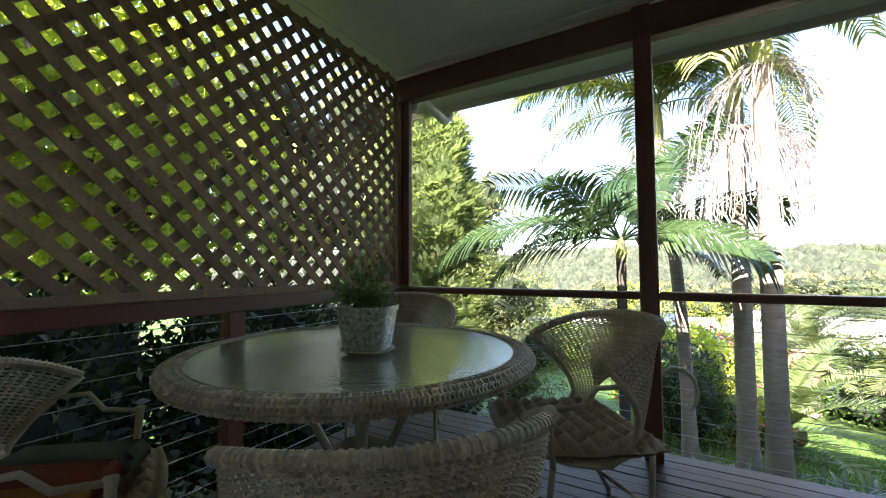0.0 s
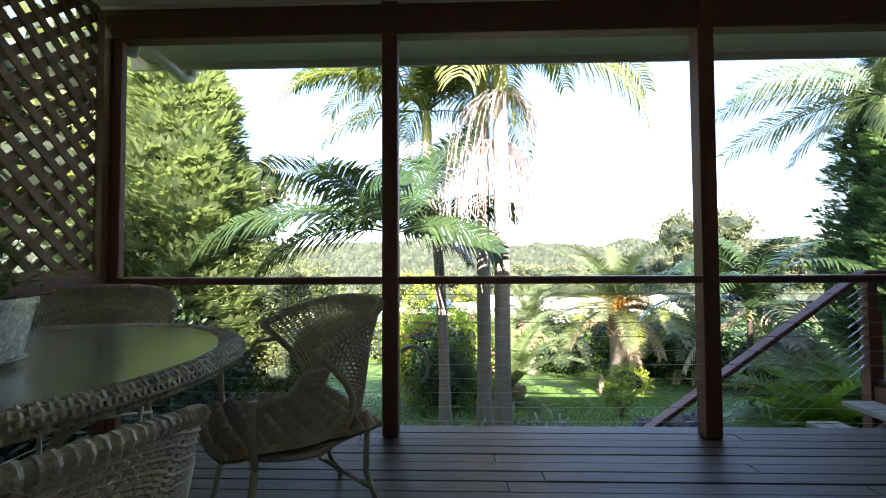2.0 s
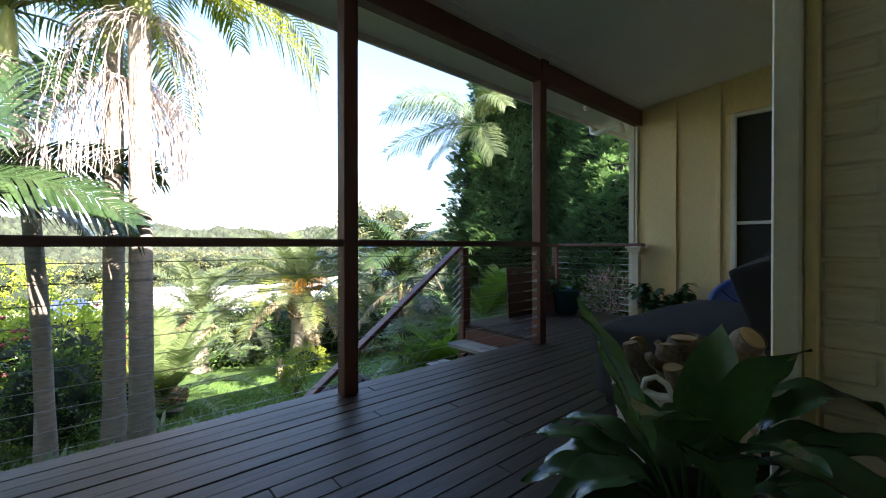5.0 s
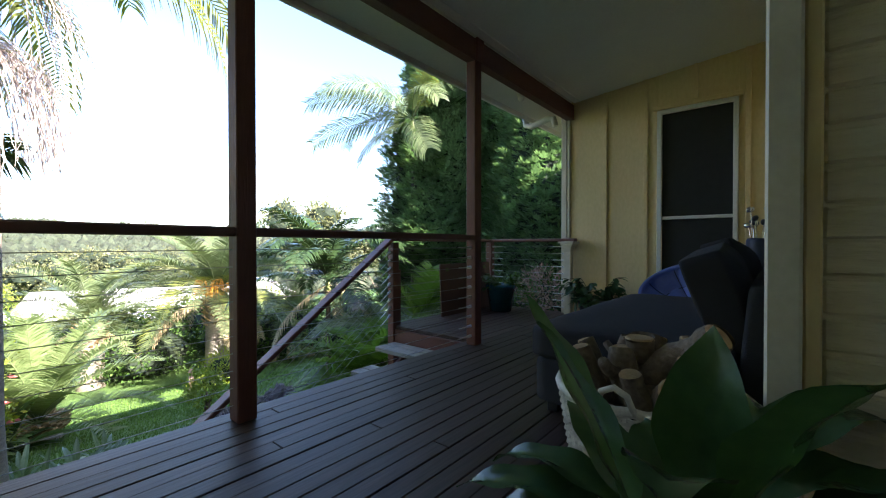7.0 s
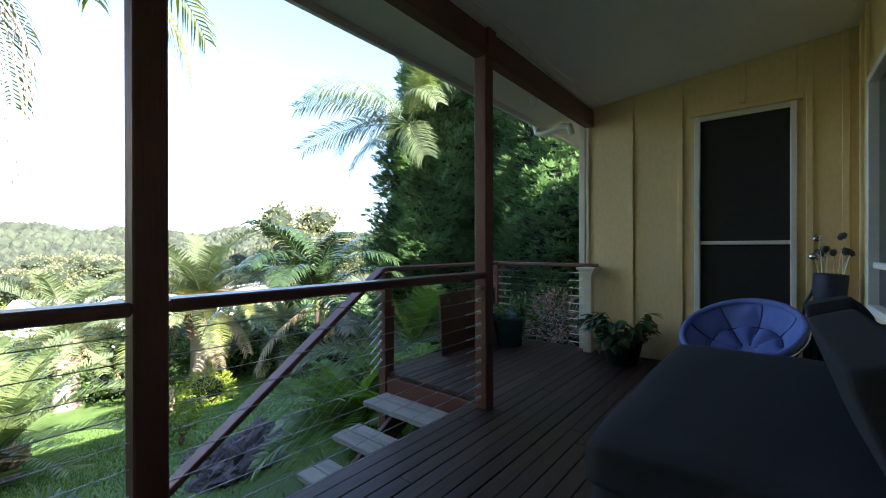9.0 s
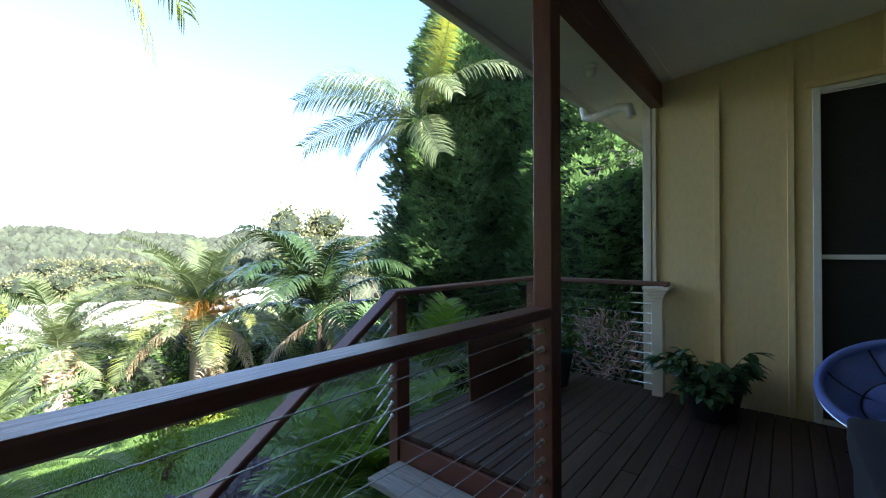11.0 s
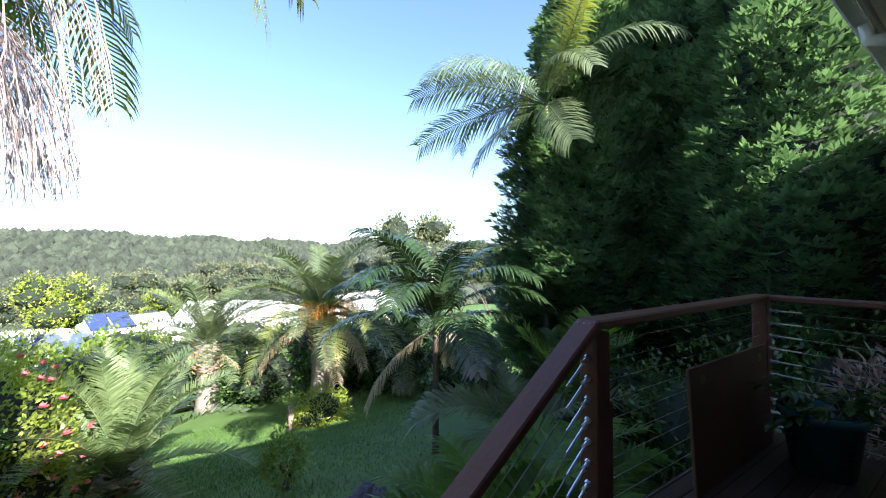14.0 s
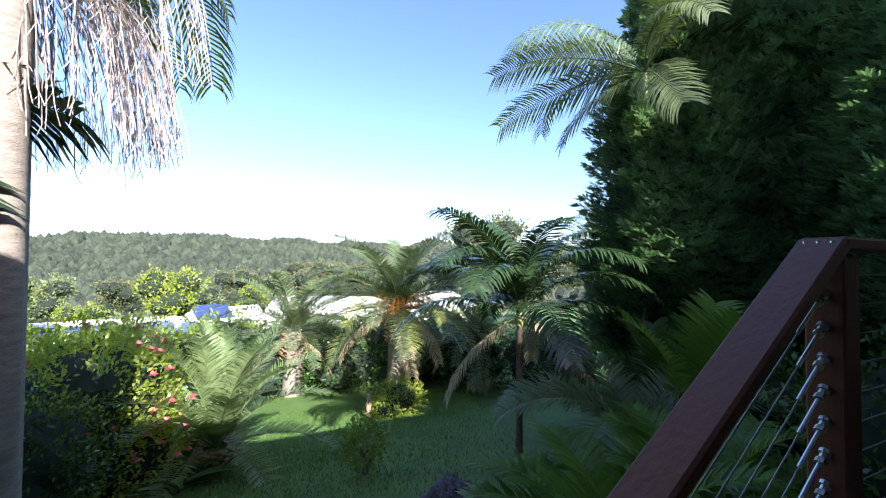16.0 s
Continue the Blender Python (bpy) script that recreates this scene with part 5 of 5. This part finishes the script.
def leaf_cloud(mb, c, r, count, size, shell=0.62, up=0.3, wid=0.5, clump=7):
    """Leaves in clumps through the outer part of an ellipsoid."""
    c = Vector(c)
    i = 0
    while i < count:
        d = Vector((rnd(-1, 1), rnd(-1, 1), rnd(-1, 1)))
        if d.length > 1 or d.length < 0.05:
            continue
        d.normalize()
        q = (1 + 0.30 * noise.noise(d * 2.2 + c)) * rnd(shell, 1.06)
        p = c + Vector((d.x * r[0], d.y * r[1], d.z * r[2])) * q
        for k in range(clump):
            o = p + Vector((rnd(-1, 1), rnd(-1, 1), rnd(-1, 1))) * size * 1.1
            w = (d * 0.8 + Vector((rnd(-1, 1), rnd(-1, 1), rnd(-1, 1) + up))).normalized()
            s = w.cross(Vector((rnd(-1, 1), rnd(-1, 1), rnd(-1, 1)))).normalized() * size * wid * 0.5
            L = size * rnd(0.7, 1.2)
            b = len(mb.v)
            mb.v += [tuple(o), tuple(o + w * L * 0.5 + s), tuple(o + w * L), tuple(o + w * L * 0.5 - s)]
            mb.f.append((b, b + 1, b + 2, b + 3))
        i += clump


def limbs(mb, base, top, n, r):
    """A tapered trunk that forks into limbs."""
    base, top = Vector(base), Vector(top)
    mid = base.lerp(top, 0.45) + Vector((rnd(-0.1, 0.1), rnd(-0.1, 0.1), 0))
    mb.tube([base, base.lerp(mid, 0.5), mid], [r * 1.25, r, r * 0.8], 9)
    for i in range(n):
        a = 6.28 * i / n + rnd(-0.3, 0.3)
        L = (top - base).length
        e = mid + Vector((math.cos(a) * L * 0.2, math.sin(a) * L * 0.2, L * rnd(0.3, 0.45)))
        m = mid.lerp(e, 0.5) + Vector((rnd(-0.1, 0.1), rnd(-0.1, 0.1), 0.05 * L))
        mb.tube([mid, m, e], [r * 0.6, r * 0.4, r * 0.14], 6)


def bush(name, label, cat, x, y, balls, mat, count, size, fill=0.72, trunk=True, wid=0.5, extra=None, seed=1, shell=0.62):
    """balls: centres relative to the ground and radii."""
    random.seed(seed)
    gz = ground_z(x, y)
    o = thing(name, label, cat, pose(x, y, gz))
    mb = MB()
    tot = sum(b[3] * b[4] for b in balls)
    for bx_, by_, bz_, br, bh in balls:
        leaf_cloud(mb, (bx_, by_, bz_), (br, br, bh), int(count * br * bh / tot), size, wid=wid, shell=shell)
    part("crown", mb, mat, o, "")
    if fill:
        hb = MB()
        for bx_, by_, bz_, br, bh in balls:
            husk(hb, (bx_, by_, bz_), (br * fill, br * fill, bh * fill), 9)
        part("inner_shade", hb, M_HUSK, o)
    if trunk:
        tb = MB()
        top = max(b[2] for b in balls)
        limbs(tb, (0, 0, -0.1), (balls[0][0], balls[0][1], top), 5, 0.05 + 0.02 * top)
        part("trunk", tb, M_WOODTR, o, "", True)
    if extra:
        extra(o, balls)
    return o


def blossoms(o, balls):
    mb = MB()
    for bx_, by_, bz_, br, bh in balls:
        for i in range(34):
            d = Vector((rnd(-1, 1), rnd(-1, 0.4), rnd(-0.2, 1))).normalized()
            p = Vector((bx_, by_, bz_)) + Vector((d.x * br, d.y * br, d.z * bh)) * 1.04
            for k in range(9):
                a = k * 2.4
                w = (d + Vector((math.cos(a), math.sin(a), 0.3)) * 0.9).normalized()
                blade(mb, p, w, 0.10, 0.08, 0.4, 2)
    tagged(part("blossom", mb, M_PINK, o, "pink camellia flowers"), kind="stuff")


bush("camellia_bush", "round camellia bush with pink flowers, leaves coloured lime as if sunlit", "bush", 0.3, 12.0, [(0, 0, 1.45, 1.45, 1.35), (0.6, -0.4, 0.8, 0.9, 0.8), (-0.7, 0.2, 0.9, 0.9, 0.9)], M_LEAFSUN, 12000, 0.10, extra=blossoms, seed=2)
bush("lime_bush", "sunlit lime-green bush behind the camellia", "bush", -0.2, 13.6, [(0, 0, 1.7, 1.5, 1.4)], M_LEAFY, 4200, 0.13, seed=3)
bush("shade_bush", "dense dark round bush below the deck", "bush", 0.35, 9.8, [(0, 0, 0.9, 0.85, 0.95)], M_LEAFDARK, 5000, 0.075, seed=4)
bush("wattle_tree", "soft olive-green small tree beyond the deck", "tree", -3.4, 9.2, [(0, 0, 2.7, 1.35, 1.3), (0.7, -0.3, 1.7, 1.0, 1.0), (-0.6, 0.1, 1.8, 1.1, 1.0), (0.2, 0, 0.9, 1.2, 0.8)], M_OLIVE, 15000, 0.11, wid=0.2, fill=0.5, seed=5, shell=0.4)
bush("lawn_shrub", "small upright shrub standing alone on the lawn", "bush", 4.5, 9.95, [(0, 0, 0.52, 0.33, 0.36)], M_LEAF, 1000, 0.08, fill=0, seed=6)
bush("garden_bush", "low yellow-green strappy clump at the palm's foot", "bush", 7.0, 15.3, [(0, 0, 0.45, 0.65, 0.5), (-0.5, -0.2, 0.25, 0.5, 0.3)], M_LEAFY, 2200, 0.16, trunk=False, wid=0.2, seed=7)
bush("garden_bush", "dark undergrowth under the date palms", "bush", 6.0, 20.5, [(0, 0, 0.9, 2.2, 1.3), (3.5, -0.6, 0.8, 2.2, 1.2), (-3, 0.5, 0.8, 2.2, 1.2)], M_LEAFDARK, 9000, 0.16, trunk=False, seed=8)
bush("garden_bush", "dark undergrowth beside the lawn", "bush", 12.5, 15.0, [(0, 0, 1.1, 2.0, 1.5), (-1.8, 2.5, 0.8, 1.8, 1.2)], M_LEAFDARK, 8000, 0.14, trunk=False, seed=9)
bush("garden_bush", "leafy dark shrubs below the landing rail", "bush", 7.6, 4.6, [(0, 0, 0.7, 0.9, 0.9), (0.9, -0.8, 0.8, 0.9, 1.0), (0.6, 1.4, 0.5, 0.9, 0.7)], M_LEAFDARK, 9000, 0.085, trunk=False, seed=10)
bush("pale_shrub", "dry pinkish-brown shrub behind the landing cables", "bush", 6.85, 3.35, [(0, 0, 1.22, 0.32, 0.34)], M_DRY, 620, 0.10, fill=0, wid=0.22, seed=11)
for k, x in enumerate((-7, -3.5, 0.5, 4.5, 8.5, 12.5)):
    bush("hedge_bush", "dense leafy bush along the lower boundary", "bush", x, 24.5 + (k % 2), [(0, 0, 1.2, 2.4, 1.5), (1.2, 0.6, 1.7, 1.7, 1.3)], M_OLIVE if k % 2 else M_LEAF, 3600, 0.24, trunk=False, seed=80 + k)
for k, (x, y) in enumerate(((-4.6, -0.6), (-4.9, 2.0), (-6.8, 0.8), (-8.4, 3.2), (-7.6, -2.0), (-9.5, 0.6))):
    bush("side_tree", "leafy tree beyond the lattice, sunlight put into its leaf colour", "tree", x, y, [(0, 0, 3.9, 1.5, 1.7), (0.4, -0.8, 2.9, 1.3, 1.2), (-0.3, 0.9, 2.9, 1.3, 1.2), (0.1, 0.1, 5.4, 1.2, 1.2)], M_LEAFSUN, 8000, 0.16, fill=0, seed=20 + k, shell=0.3)
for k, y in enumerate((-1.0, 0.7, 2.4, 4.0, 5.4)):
    bush("side_shrub", "dense shrub below the lattice rail, leaves coloured dark as in shade", "bush", -3.1 - 0.2 * (k % 2), y, [(0, 0, 0.75, 0.95, 0.9), (-0.6, 0.4, 1.2, 0.9, 0.8)], M_LEAFSHADE, 5200, 0.10, trunk=False, seed=30 + k)


def conifer(label, x, y, h, r, mat, count, size, seed, fill=0.80, rough=0.30):
    """A dense cone of flat sprays round a hull coloured dark for shade, with an uneven outline."""
    random.seed(seed)
    gz = ground_z(x, y)
    o = thing("conifer", label, "tree", pose(x, y, gz))
    part("trunk", MB().tube([(0, 0, -0.1), (0, 0, h * 0.5), (0, 0, h * 0.9)], [r * 0.10, r * 0.06, 0.02], 10), M_WOODTR, o, "", True)
    mb, hb = MB(), MB()

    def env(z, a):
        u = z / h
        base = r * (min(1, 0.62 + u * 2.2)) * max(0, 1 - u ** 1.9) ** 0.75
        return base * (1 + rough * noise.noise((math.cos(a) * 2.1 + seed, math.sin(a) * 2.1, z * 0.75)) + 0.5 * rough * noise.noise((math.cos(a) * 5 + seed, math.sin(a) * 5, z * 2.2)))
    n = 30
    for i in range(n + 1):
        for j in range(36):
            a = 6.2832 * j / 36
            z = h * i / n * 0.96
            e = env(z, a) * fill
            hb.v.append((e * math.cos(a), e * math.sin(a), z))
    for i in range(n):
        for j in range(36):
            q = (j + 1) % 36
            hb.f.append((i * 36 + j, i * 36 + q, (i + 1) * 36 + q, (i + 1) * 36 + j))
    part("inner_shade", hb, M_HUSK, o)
    for i in range(count):
        z = h * (1 - math.sqrt(rnd(0, 1))) if rnd(0, 1) < 0.5 else h * rnd(0.02, 0.98)
        a = rnd(0, 6.2832)
        e = env(z, a) * rnd(0.80, 1.03)
        p = Vector((e * math.cos(a), e * math.sin(a), z))
        d = Vector((math.cos(a), math.sin(a), rnd(0.1, 0.9))).normalized()
        sd = d.cross(Vector((rnd(-0.4, 0.4), rnd(-0.4, 0.4), 1))).normalized()
        nm = d.cross(sd)
        L = size * rnd(0.6, 1.25)
        for s in range(5):
            t = -0.9 + 0.45 * s
            w = (d * math.cos(t) + sd * math.sin(t) + nm * rnd(-0.2, 0.2)).normalized()
            l2 = L * (1 - 0.35 * abs(t))
            wd = sd * math.cos(t) - d * math.sin(t)
            b = len(mb.v)
            o2 = p + d * L * 0.08 * rnd(0, 1)
            mb.v += [tuple(o2), tuple(o2 + w * l2 * 0.6 + wd * l2 * 0.13), tuple(o2 + w * l2), tuple(o2 + w * l2 * 0.6 - wd * l2 * 0.13)]
            mb.f.append((b, b + 1, b + 2, b + 3))
    part("crown", mb, mat, o, "")
    return o


conifer("huge dense dark green conifer beside the landing", 11.0, 8.6, 11.2, 2.15, M_CONIFER, 30000, 0.23, 51, rough=0.42)
conifer("huge dense dark green conifer close behind the rail", 12.9, 6.4, 13.0, 2.9, M_CONIFER, 32000, 0.235, 52, rough=0.42)
conifer("dense dark green conifer beside the house corner", 10.6, 4.7, 9.5, 1.8, M_CONIFER, 18000, 0.19, 54)
conifer("feathery light green conifer beyond the deck corner", -5.5, 8.9, 8.8, 1.75, M_CONIFERL, 11000, 0.38, 53, fill=0.42, rough=0.62)

# ---- small garden things ----
def rock(x, y, s, label, seed):
    mb = MB()
    husk(mb, (0, 0, 0), (s, s * 0.75, s * 0.62), 26)
    mb.v = [tuple(Vector(v) * (1 + 0.35 * noise.noise(Vector(v) * 4 / s + Vector((seed, 0, 0))) + 0.22 * noise.noise(Vector(v) * 11 / s + Vector((seed, 3, 0))))) for v in mb.v]
    o = part("rock", mb, M_ROCK, None, "", False, pose(x, y, ground_z(x, y) + s * 0.15, 0, 0, seed * 40))
    tagged(o, label, "rock", "rocks by the stairs")


for k, (x, y, s) in enumerate(((4.12, 6.55, 0.50), (4.9, 7.6, 0.40), (4.0, 7.5, 0.30), (4.85, 6.9, 0.26))):
    rock(x, y, s, "rough purple-grey garden rock", k)


def strap_clump(label, x, y, n, L, w, mat, seed):
    random.seed(seed)
    o = thing("strap_plant", label, "plant", pose(x, y, ground_z(x, y)), "strap-leaf plants")
    mb = MB()
    for i in range(n):
        a, e = rnd(0, 6.28), rnd(0.4, 1.35)
        blade(mb, (0.05 * math.cos(a), 0.05 * math.sin(a), -0.03), (math.cos(a) * math.cos(e), math.sin(a) * math.cos(e), math.sin(e)), L * rnd(0.6, 1.1), w, rnd(0.5, 1.4), 6, 0.25)
    part("leaves", mb, mat, o)


for k, (x, y) in enumerate(((0.9, 6.6), (1.3, 6.5), (1.75, 6.9), (2.1, 7.2), (0.55, 7.0), (2.45, 7.6), (1.7, 8.2))):
    strap_clump("blue-green strap-leaved plant at the palm's foot", x, y, 16, 0.5, 0.07, M_FRONDB, 60 + k)
strap_clump("tall broad paddle-leaved plant beside the camellia", 1.6, 11.3, 9, 1.3, 0.22, M_FROND, 70)
orn = MB().lathe([(0.0001, 0), (0.14, 0), (0.14, 0.05), (0.07, 0.10), (0.09, 0.35), (0.12, 0.55), (0.07, 0.66), (0.06, 0.72), (0.10, 0.80), (0.09, 0.92), (0.0001, 0.98)], 18)
tagged(part("garden_ornament", orn, M_ORN, None, "", True, pose(5.95, 15.2, ground_z(5.95, 15.2)) @ Matrix.Scale(0.75, 4)), "weathered terracotta ornament standing at the lawn's edge", "ornament")
pth = MB()
for i in range(24):
    x0, x1 = -6 + i * 0.3, -6 + (i + 1) * 0.3
    pth.add([(x, y, ground_z(x, y) + dz) for x in (x0, x1) for y in (6.0, 7.4) for dz in (-0.1, 0.012)], [(1, 5, 7, 3), (0, 1, 3, 2), (4, 6, 7, 5), (0, 4, 5, 1), (2, 3, 7, 6)])
tagged(part("path", pth, M_PATHM), "grey concrete garden path below the deck", "path", kind="structure")

# grass blades on the near lawn
random.seed(77)
gb_ = MB()
for i in range(42000):
    y = 4.2 + 13 * math.sqrt(rnd(0, 1))
    x = rnd(-2, 3) + (y - 3) * rnd(-0.1, 0.75)
    z = ground_z(x, y)
    a = rnd(0, 6.28)
    hgt, w = rnd(0.03, 0.075), rnd(0.006, 0.012)
    k = len(gb_.v)
    gb_.v += [(x - w * math.cos(a), y - w * math.sin(a), z - 0.01), (x + w * math.cos(a), y + w * math.sin(a), z - 0.01), (x + rnd(-0.03, 0.03), y + rnd(-0.03, 0.03), z + hgt)]
    gb_.f.append((k, k + 1, k + 2))
tagged(part("grass", gb_, M_BLADE), "short green lawn grass", "grass", kind="stuff")


# ---- valley ----
def house(label, x, y, z, w, d, hgt, turn, solar):
    o = thing("house", label, "house", pose(x, y, z, 0, 0, turn), "houses in the valley")
    wall = part("wall", MB().box(-w / 2, w / 2, -d / 2, d / 2, -1.5, hgt, 0.02), M_HOUSEW, o)
    rf = MB()
    e = 0.5
    ridge = hgt + d * 0.24
    rf.add([(-w / 2 - e, -d / 2 - e, hgt - 0.05), (w / 2 + e, -d / 2 - e, hgt - 0.05), (w / 2 + e, 0, ridge), (-w / 2 - e, 0, ridge), (-w / 2 - e, d / 2 + e, hgt - 0.05), (w / 2 + e, d / 2 + e, hgt - 0.05)],
           [(0, 1, 2, 3), (3, 2, 5, 4), (0, 3, 4), (1, 5, 2), (0, 4, 5, 1)])
    part("roof", rf, M_ROOFW, o, "pale metal roof")
    for k in range(int(w / 3)):
        wx = -w / 2 + 1.5 + 3 * k
        wd = part("window", MB().box(wx - 0.6, wx + 0.6, -d / 2 - 0.05, -d / 2 - 0.005, 0.9, 2.0), M_WHITE, o)
        part("pane", MB().box(wx - 0.52, wx + 0.52, -d / 2 - 0.07, -d / 2 - 0.055, 0.98, 1.92, 0.002), M_GLASSDARK, wd)
    sl = math.atan2(d * 0.24 + 0.05, d / 2 + e)
    for k in range(solar):
        m = Matrix.Translation((-w / 2 + 0.9 + 1.7 * k, -d / 2 - e, hgt - 0.05)) @ pose(0, 0, 0, math.degrees(sl), 0, 0)
        part("solar_panel", MB().box(-0.8, 0.8, 0.9, 3.9, 0.03, 0.08, 0.01, m), M_SOLAR, o, "dark blue solar panel")


def place(bearing, dist):
    a = radians(bearing)
    return 2.8 + dist * math.sin(a), 3.3 + dist * math.cos(a)


for lab, br, ds, zt, w, d, tn, so in (("house with a pale roof covered in blue solar panels", -15, 46, -4.6, 12, 8, 8, 6), ("small house with a white roof and dark panels", -3.5, 48, -4.3, 6, 5, 20, 2),
                                      ("house with a wide white roof behind the palms", 11, 44, -3.1, 13, 9, -25, 0), ("white-roofed house half hidden by palms", 22, 52, -3.4, 12, 8, 30, 0), ("pale-roofed house far down the slope", -21, 60, -6.2, 12, 8, -10, 0)):
    x, y = place(br, ds)
    hh = 2.7
    house(lab, x, y, zt - hh - d * 0.24, w, d, hh, tn, so)

random.seed(88)
TREE_V = []
for k, mt in enumerate((M_GUM, M_OLIVE, M_LEAFY, M_GUM)):
    mb, tb, hb = MB(), MB(), MB()
    for b in range(9):
        a = b * 2.4
        c = (0.55 * math.cos(a) * (b > 0), 0.55 * math.sin(a) * (b > 0), 1.2 + 0.5 * math.sin(b * 1.7))
        leaf_cloud(mb, c, (0.52, 0.52, 0.42), 420, 0.10, shell=0.4)
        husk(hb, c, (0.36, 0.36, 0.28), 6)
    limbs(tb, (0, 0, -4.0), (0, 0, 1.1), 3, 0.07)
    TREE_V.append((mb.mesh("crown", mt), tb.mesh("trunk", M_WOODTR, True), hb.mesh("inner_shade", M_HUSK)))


def far_tree(name, label, x, y, top, s, kind):
    o = thing(name, label, "tree", pose(x, y, top - s * 2.1, 0, 0, rnd(0, 360)), "trees in the valley")
    o.scale = (s, s, s)
    c, t, h = TREE_V[kind]
    part("crown", c, None, o)
    part("inner_shade", h, None, o)
    part("trunk", t, None, o)


for br, ds, top, s, k in ((31.0, 62, 8.2, 6.0, 0), (-9, 36, 0.0, 2.2, 2), (-24, 40, 0.2, 2.6, 1), (-6, 60, -2.5, 2.6, 1), (4, 75, -1.2, 4.2, 0), (9, 90, 0.5, 5.0, 0), (14, 80, 0.2, 4.0, 3), (-14, 80, -2.5, 3.6, 0),
                          (-20, 70, -1.5, 3.4, 1), (18, 66, -0.5, 3.4, 0), (25, 70, 1.0, 3.6, 3), (37, 58, 3.0, 3.2, 0), (-30, 45, 1.5, 3.4, 0), (-36, 38, 2.5, 3.2, 1), (0, 62, -3.0, 2.2, 2), (-2, 100, -1.5, 5, 3),
                          (28, 95, 2.2, 5, 0), (-10, 110, -2.0, 5.0, 3), (6, 120, 0.0, 5.5, 0), (20, 110, 1.2, 5.2, 0), (-26, 90, -0.5, 4.6, 3), (-17, 55, -4.0, 2.0, 2), (8, 58, -3.0, 2.4, 1), (-42, 40, 4.0, 3.8, 0), (42, 60, 3.0, 3.6, 3)):
    x, y = place(br, ds)
    far_tree("valley_tree", "broad sunlit gum tree down the slope" if k in (0, 3) else "bright yellow-green tree near the houses", x, y, top, s, k)

# forest on the valley floor and the ridge, too many to count
for x, y, top, sc, k in ((-10, 11, 7.5, 3.4, 1), (-12.5, 7.5, 8.0, 3.6, 1), (-8.5, 14.5, 5.5, 3.0, 3), (-13, 13, 8.0, 3.8, 0)):
    far_tree("garden_tree", "leafy sunlit tree beyond the side boundary", x, y, top, sc, k)
random.seed(99)
fo = MB()
PH = [(0, 0, 1)] + [(math.sin(1.05) * math.cos(j * 1.2566), math.sin(1.05) * math.sin(j * 1.2566), math.cos(1.05)) for j in range(5)] + [(1.0 * math.cos(j * 1.2566 + 0.63), 1.0 * math.sin(j * 1.2566 + 0.63), -0.15) for j in range(5)]
PF = [(0, 1 + j, 1 + (j + 1) % 5) for j in range(5)] + [(1 + j, 6 + j, 1 + (j + 1) % 5) for j in range(5)] + [(1 + (j + 1) % 5, 6 + j, 6 + (j + 1) % 5) for j in range(5)]
for i in range(34000):
    a = radians(rnd(-62, 72))
    r = 100 + 560 * rnd(0, 1) ** 0.75
    x, y = r * math.sin(a), r * math.cos(a)
    s = rnd(1.3, 3.4) * (1 + 0.3 * (r > 350))
    hz = s * rnd(0.8, 1.7)
    z = ground_z(x, y) + 0.25 * hz
    sp = rnd(0, 6.28)
    fo.add([(x + s * (px * math.cos(sp) - py * math.sin(sp)) * rnd(0.75, 1.2), y + s * (px * math.sin(sp) + py * math.cos(sp)) * rnd(0.75, 1.2), z + hz * pz * rnd(0.8, 1.25)) for px, py, pz in PH], PF)
tagged(part("forest", fo, M_FOREST), "eucalypt forest covering the valley and ridge", "forest", kind="stuff")


# ---- deck boards ----
random.seed(7)
BW, GAP = 0.0895, 0.0038
row, y = 0, -1.34
while y < 2.86:
    x = -1.755
    stops = sorted(rnd(-0.5, 5.4) for k in range(2)) + [6.395]
    for xe in stops:
        if xe - x < 0.5 and xe != 6.395:
            continue
        y1 = min(y + BW, 2.872)
        if y > 2.76:
            y1 = 2.872
        part("deck_board", MB().box(x, xe - 0.003, y, y1, -0.031, rnd(-0.0035, 0.0), 0.003), M_DECK, floor)
        x = xe
    y = y1 + GAP
    row += 1
while y < 4.0:
    y1 = min(y + BW, 4.02)
    part("deck_board", MB().box(4.325, 6.43, y, y1, -0.031, rnd(-0.003, 0.0), 0.003), M_DECK, floor)
    y = y1 + GAP
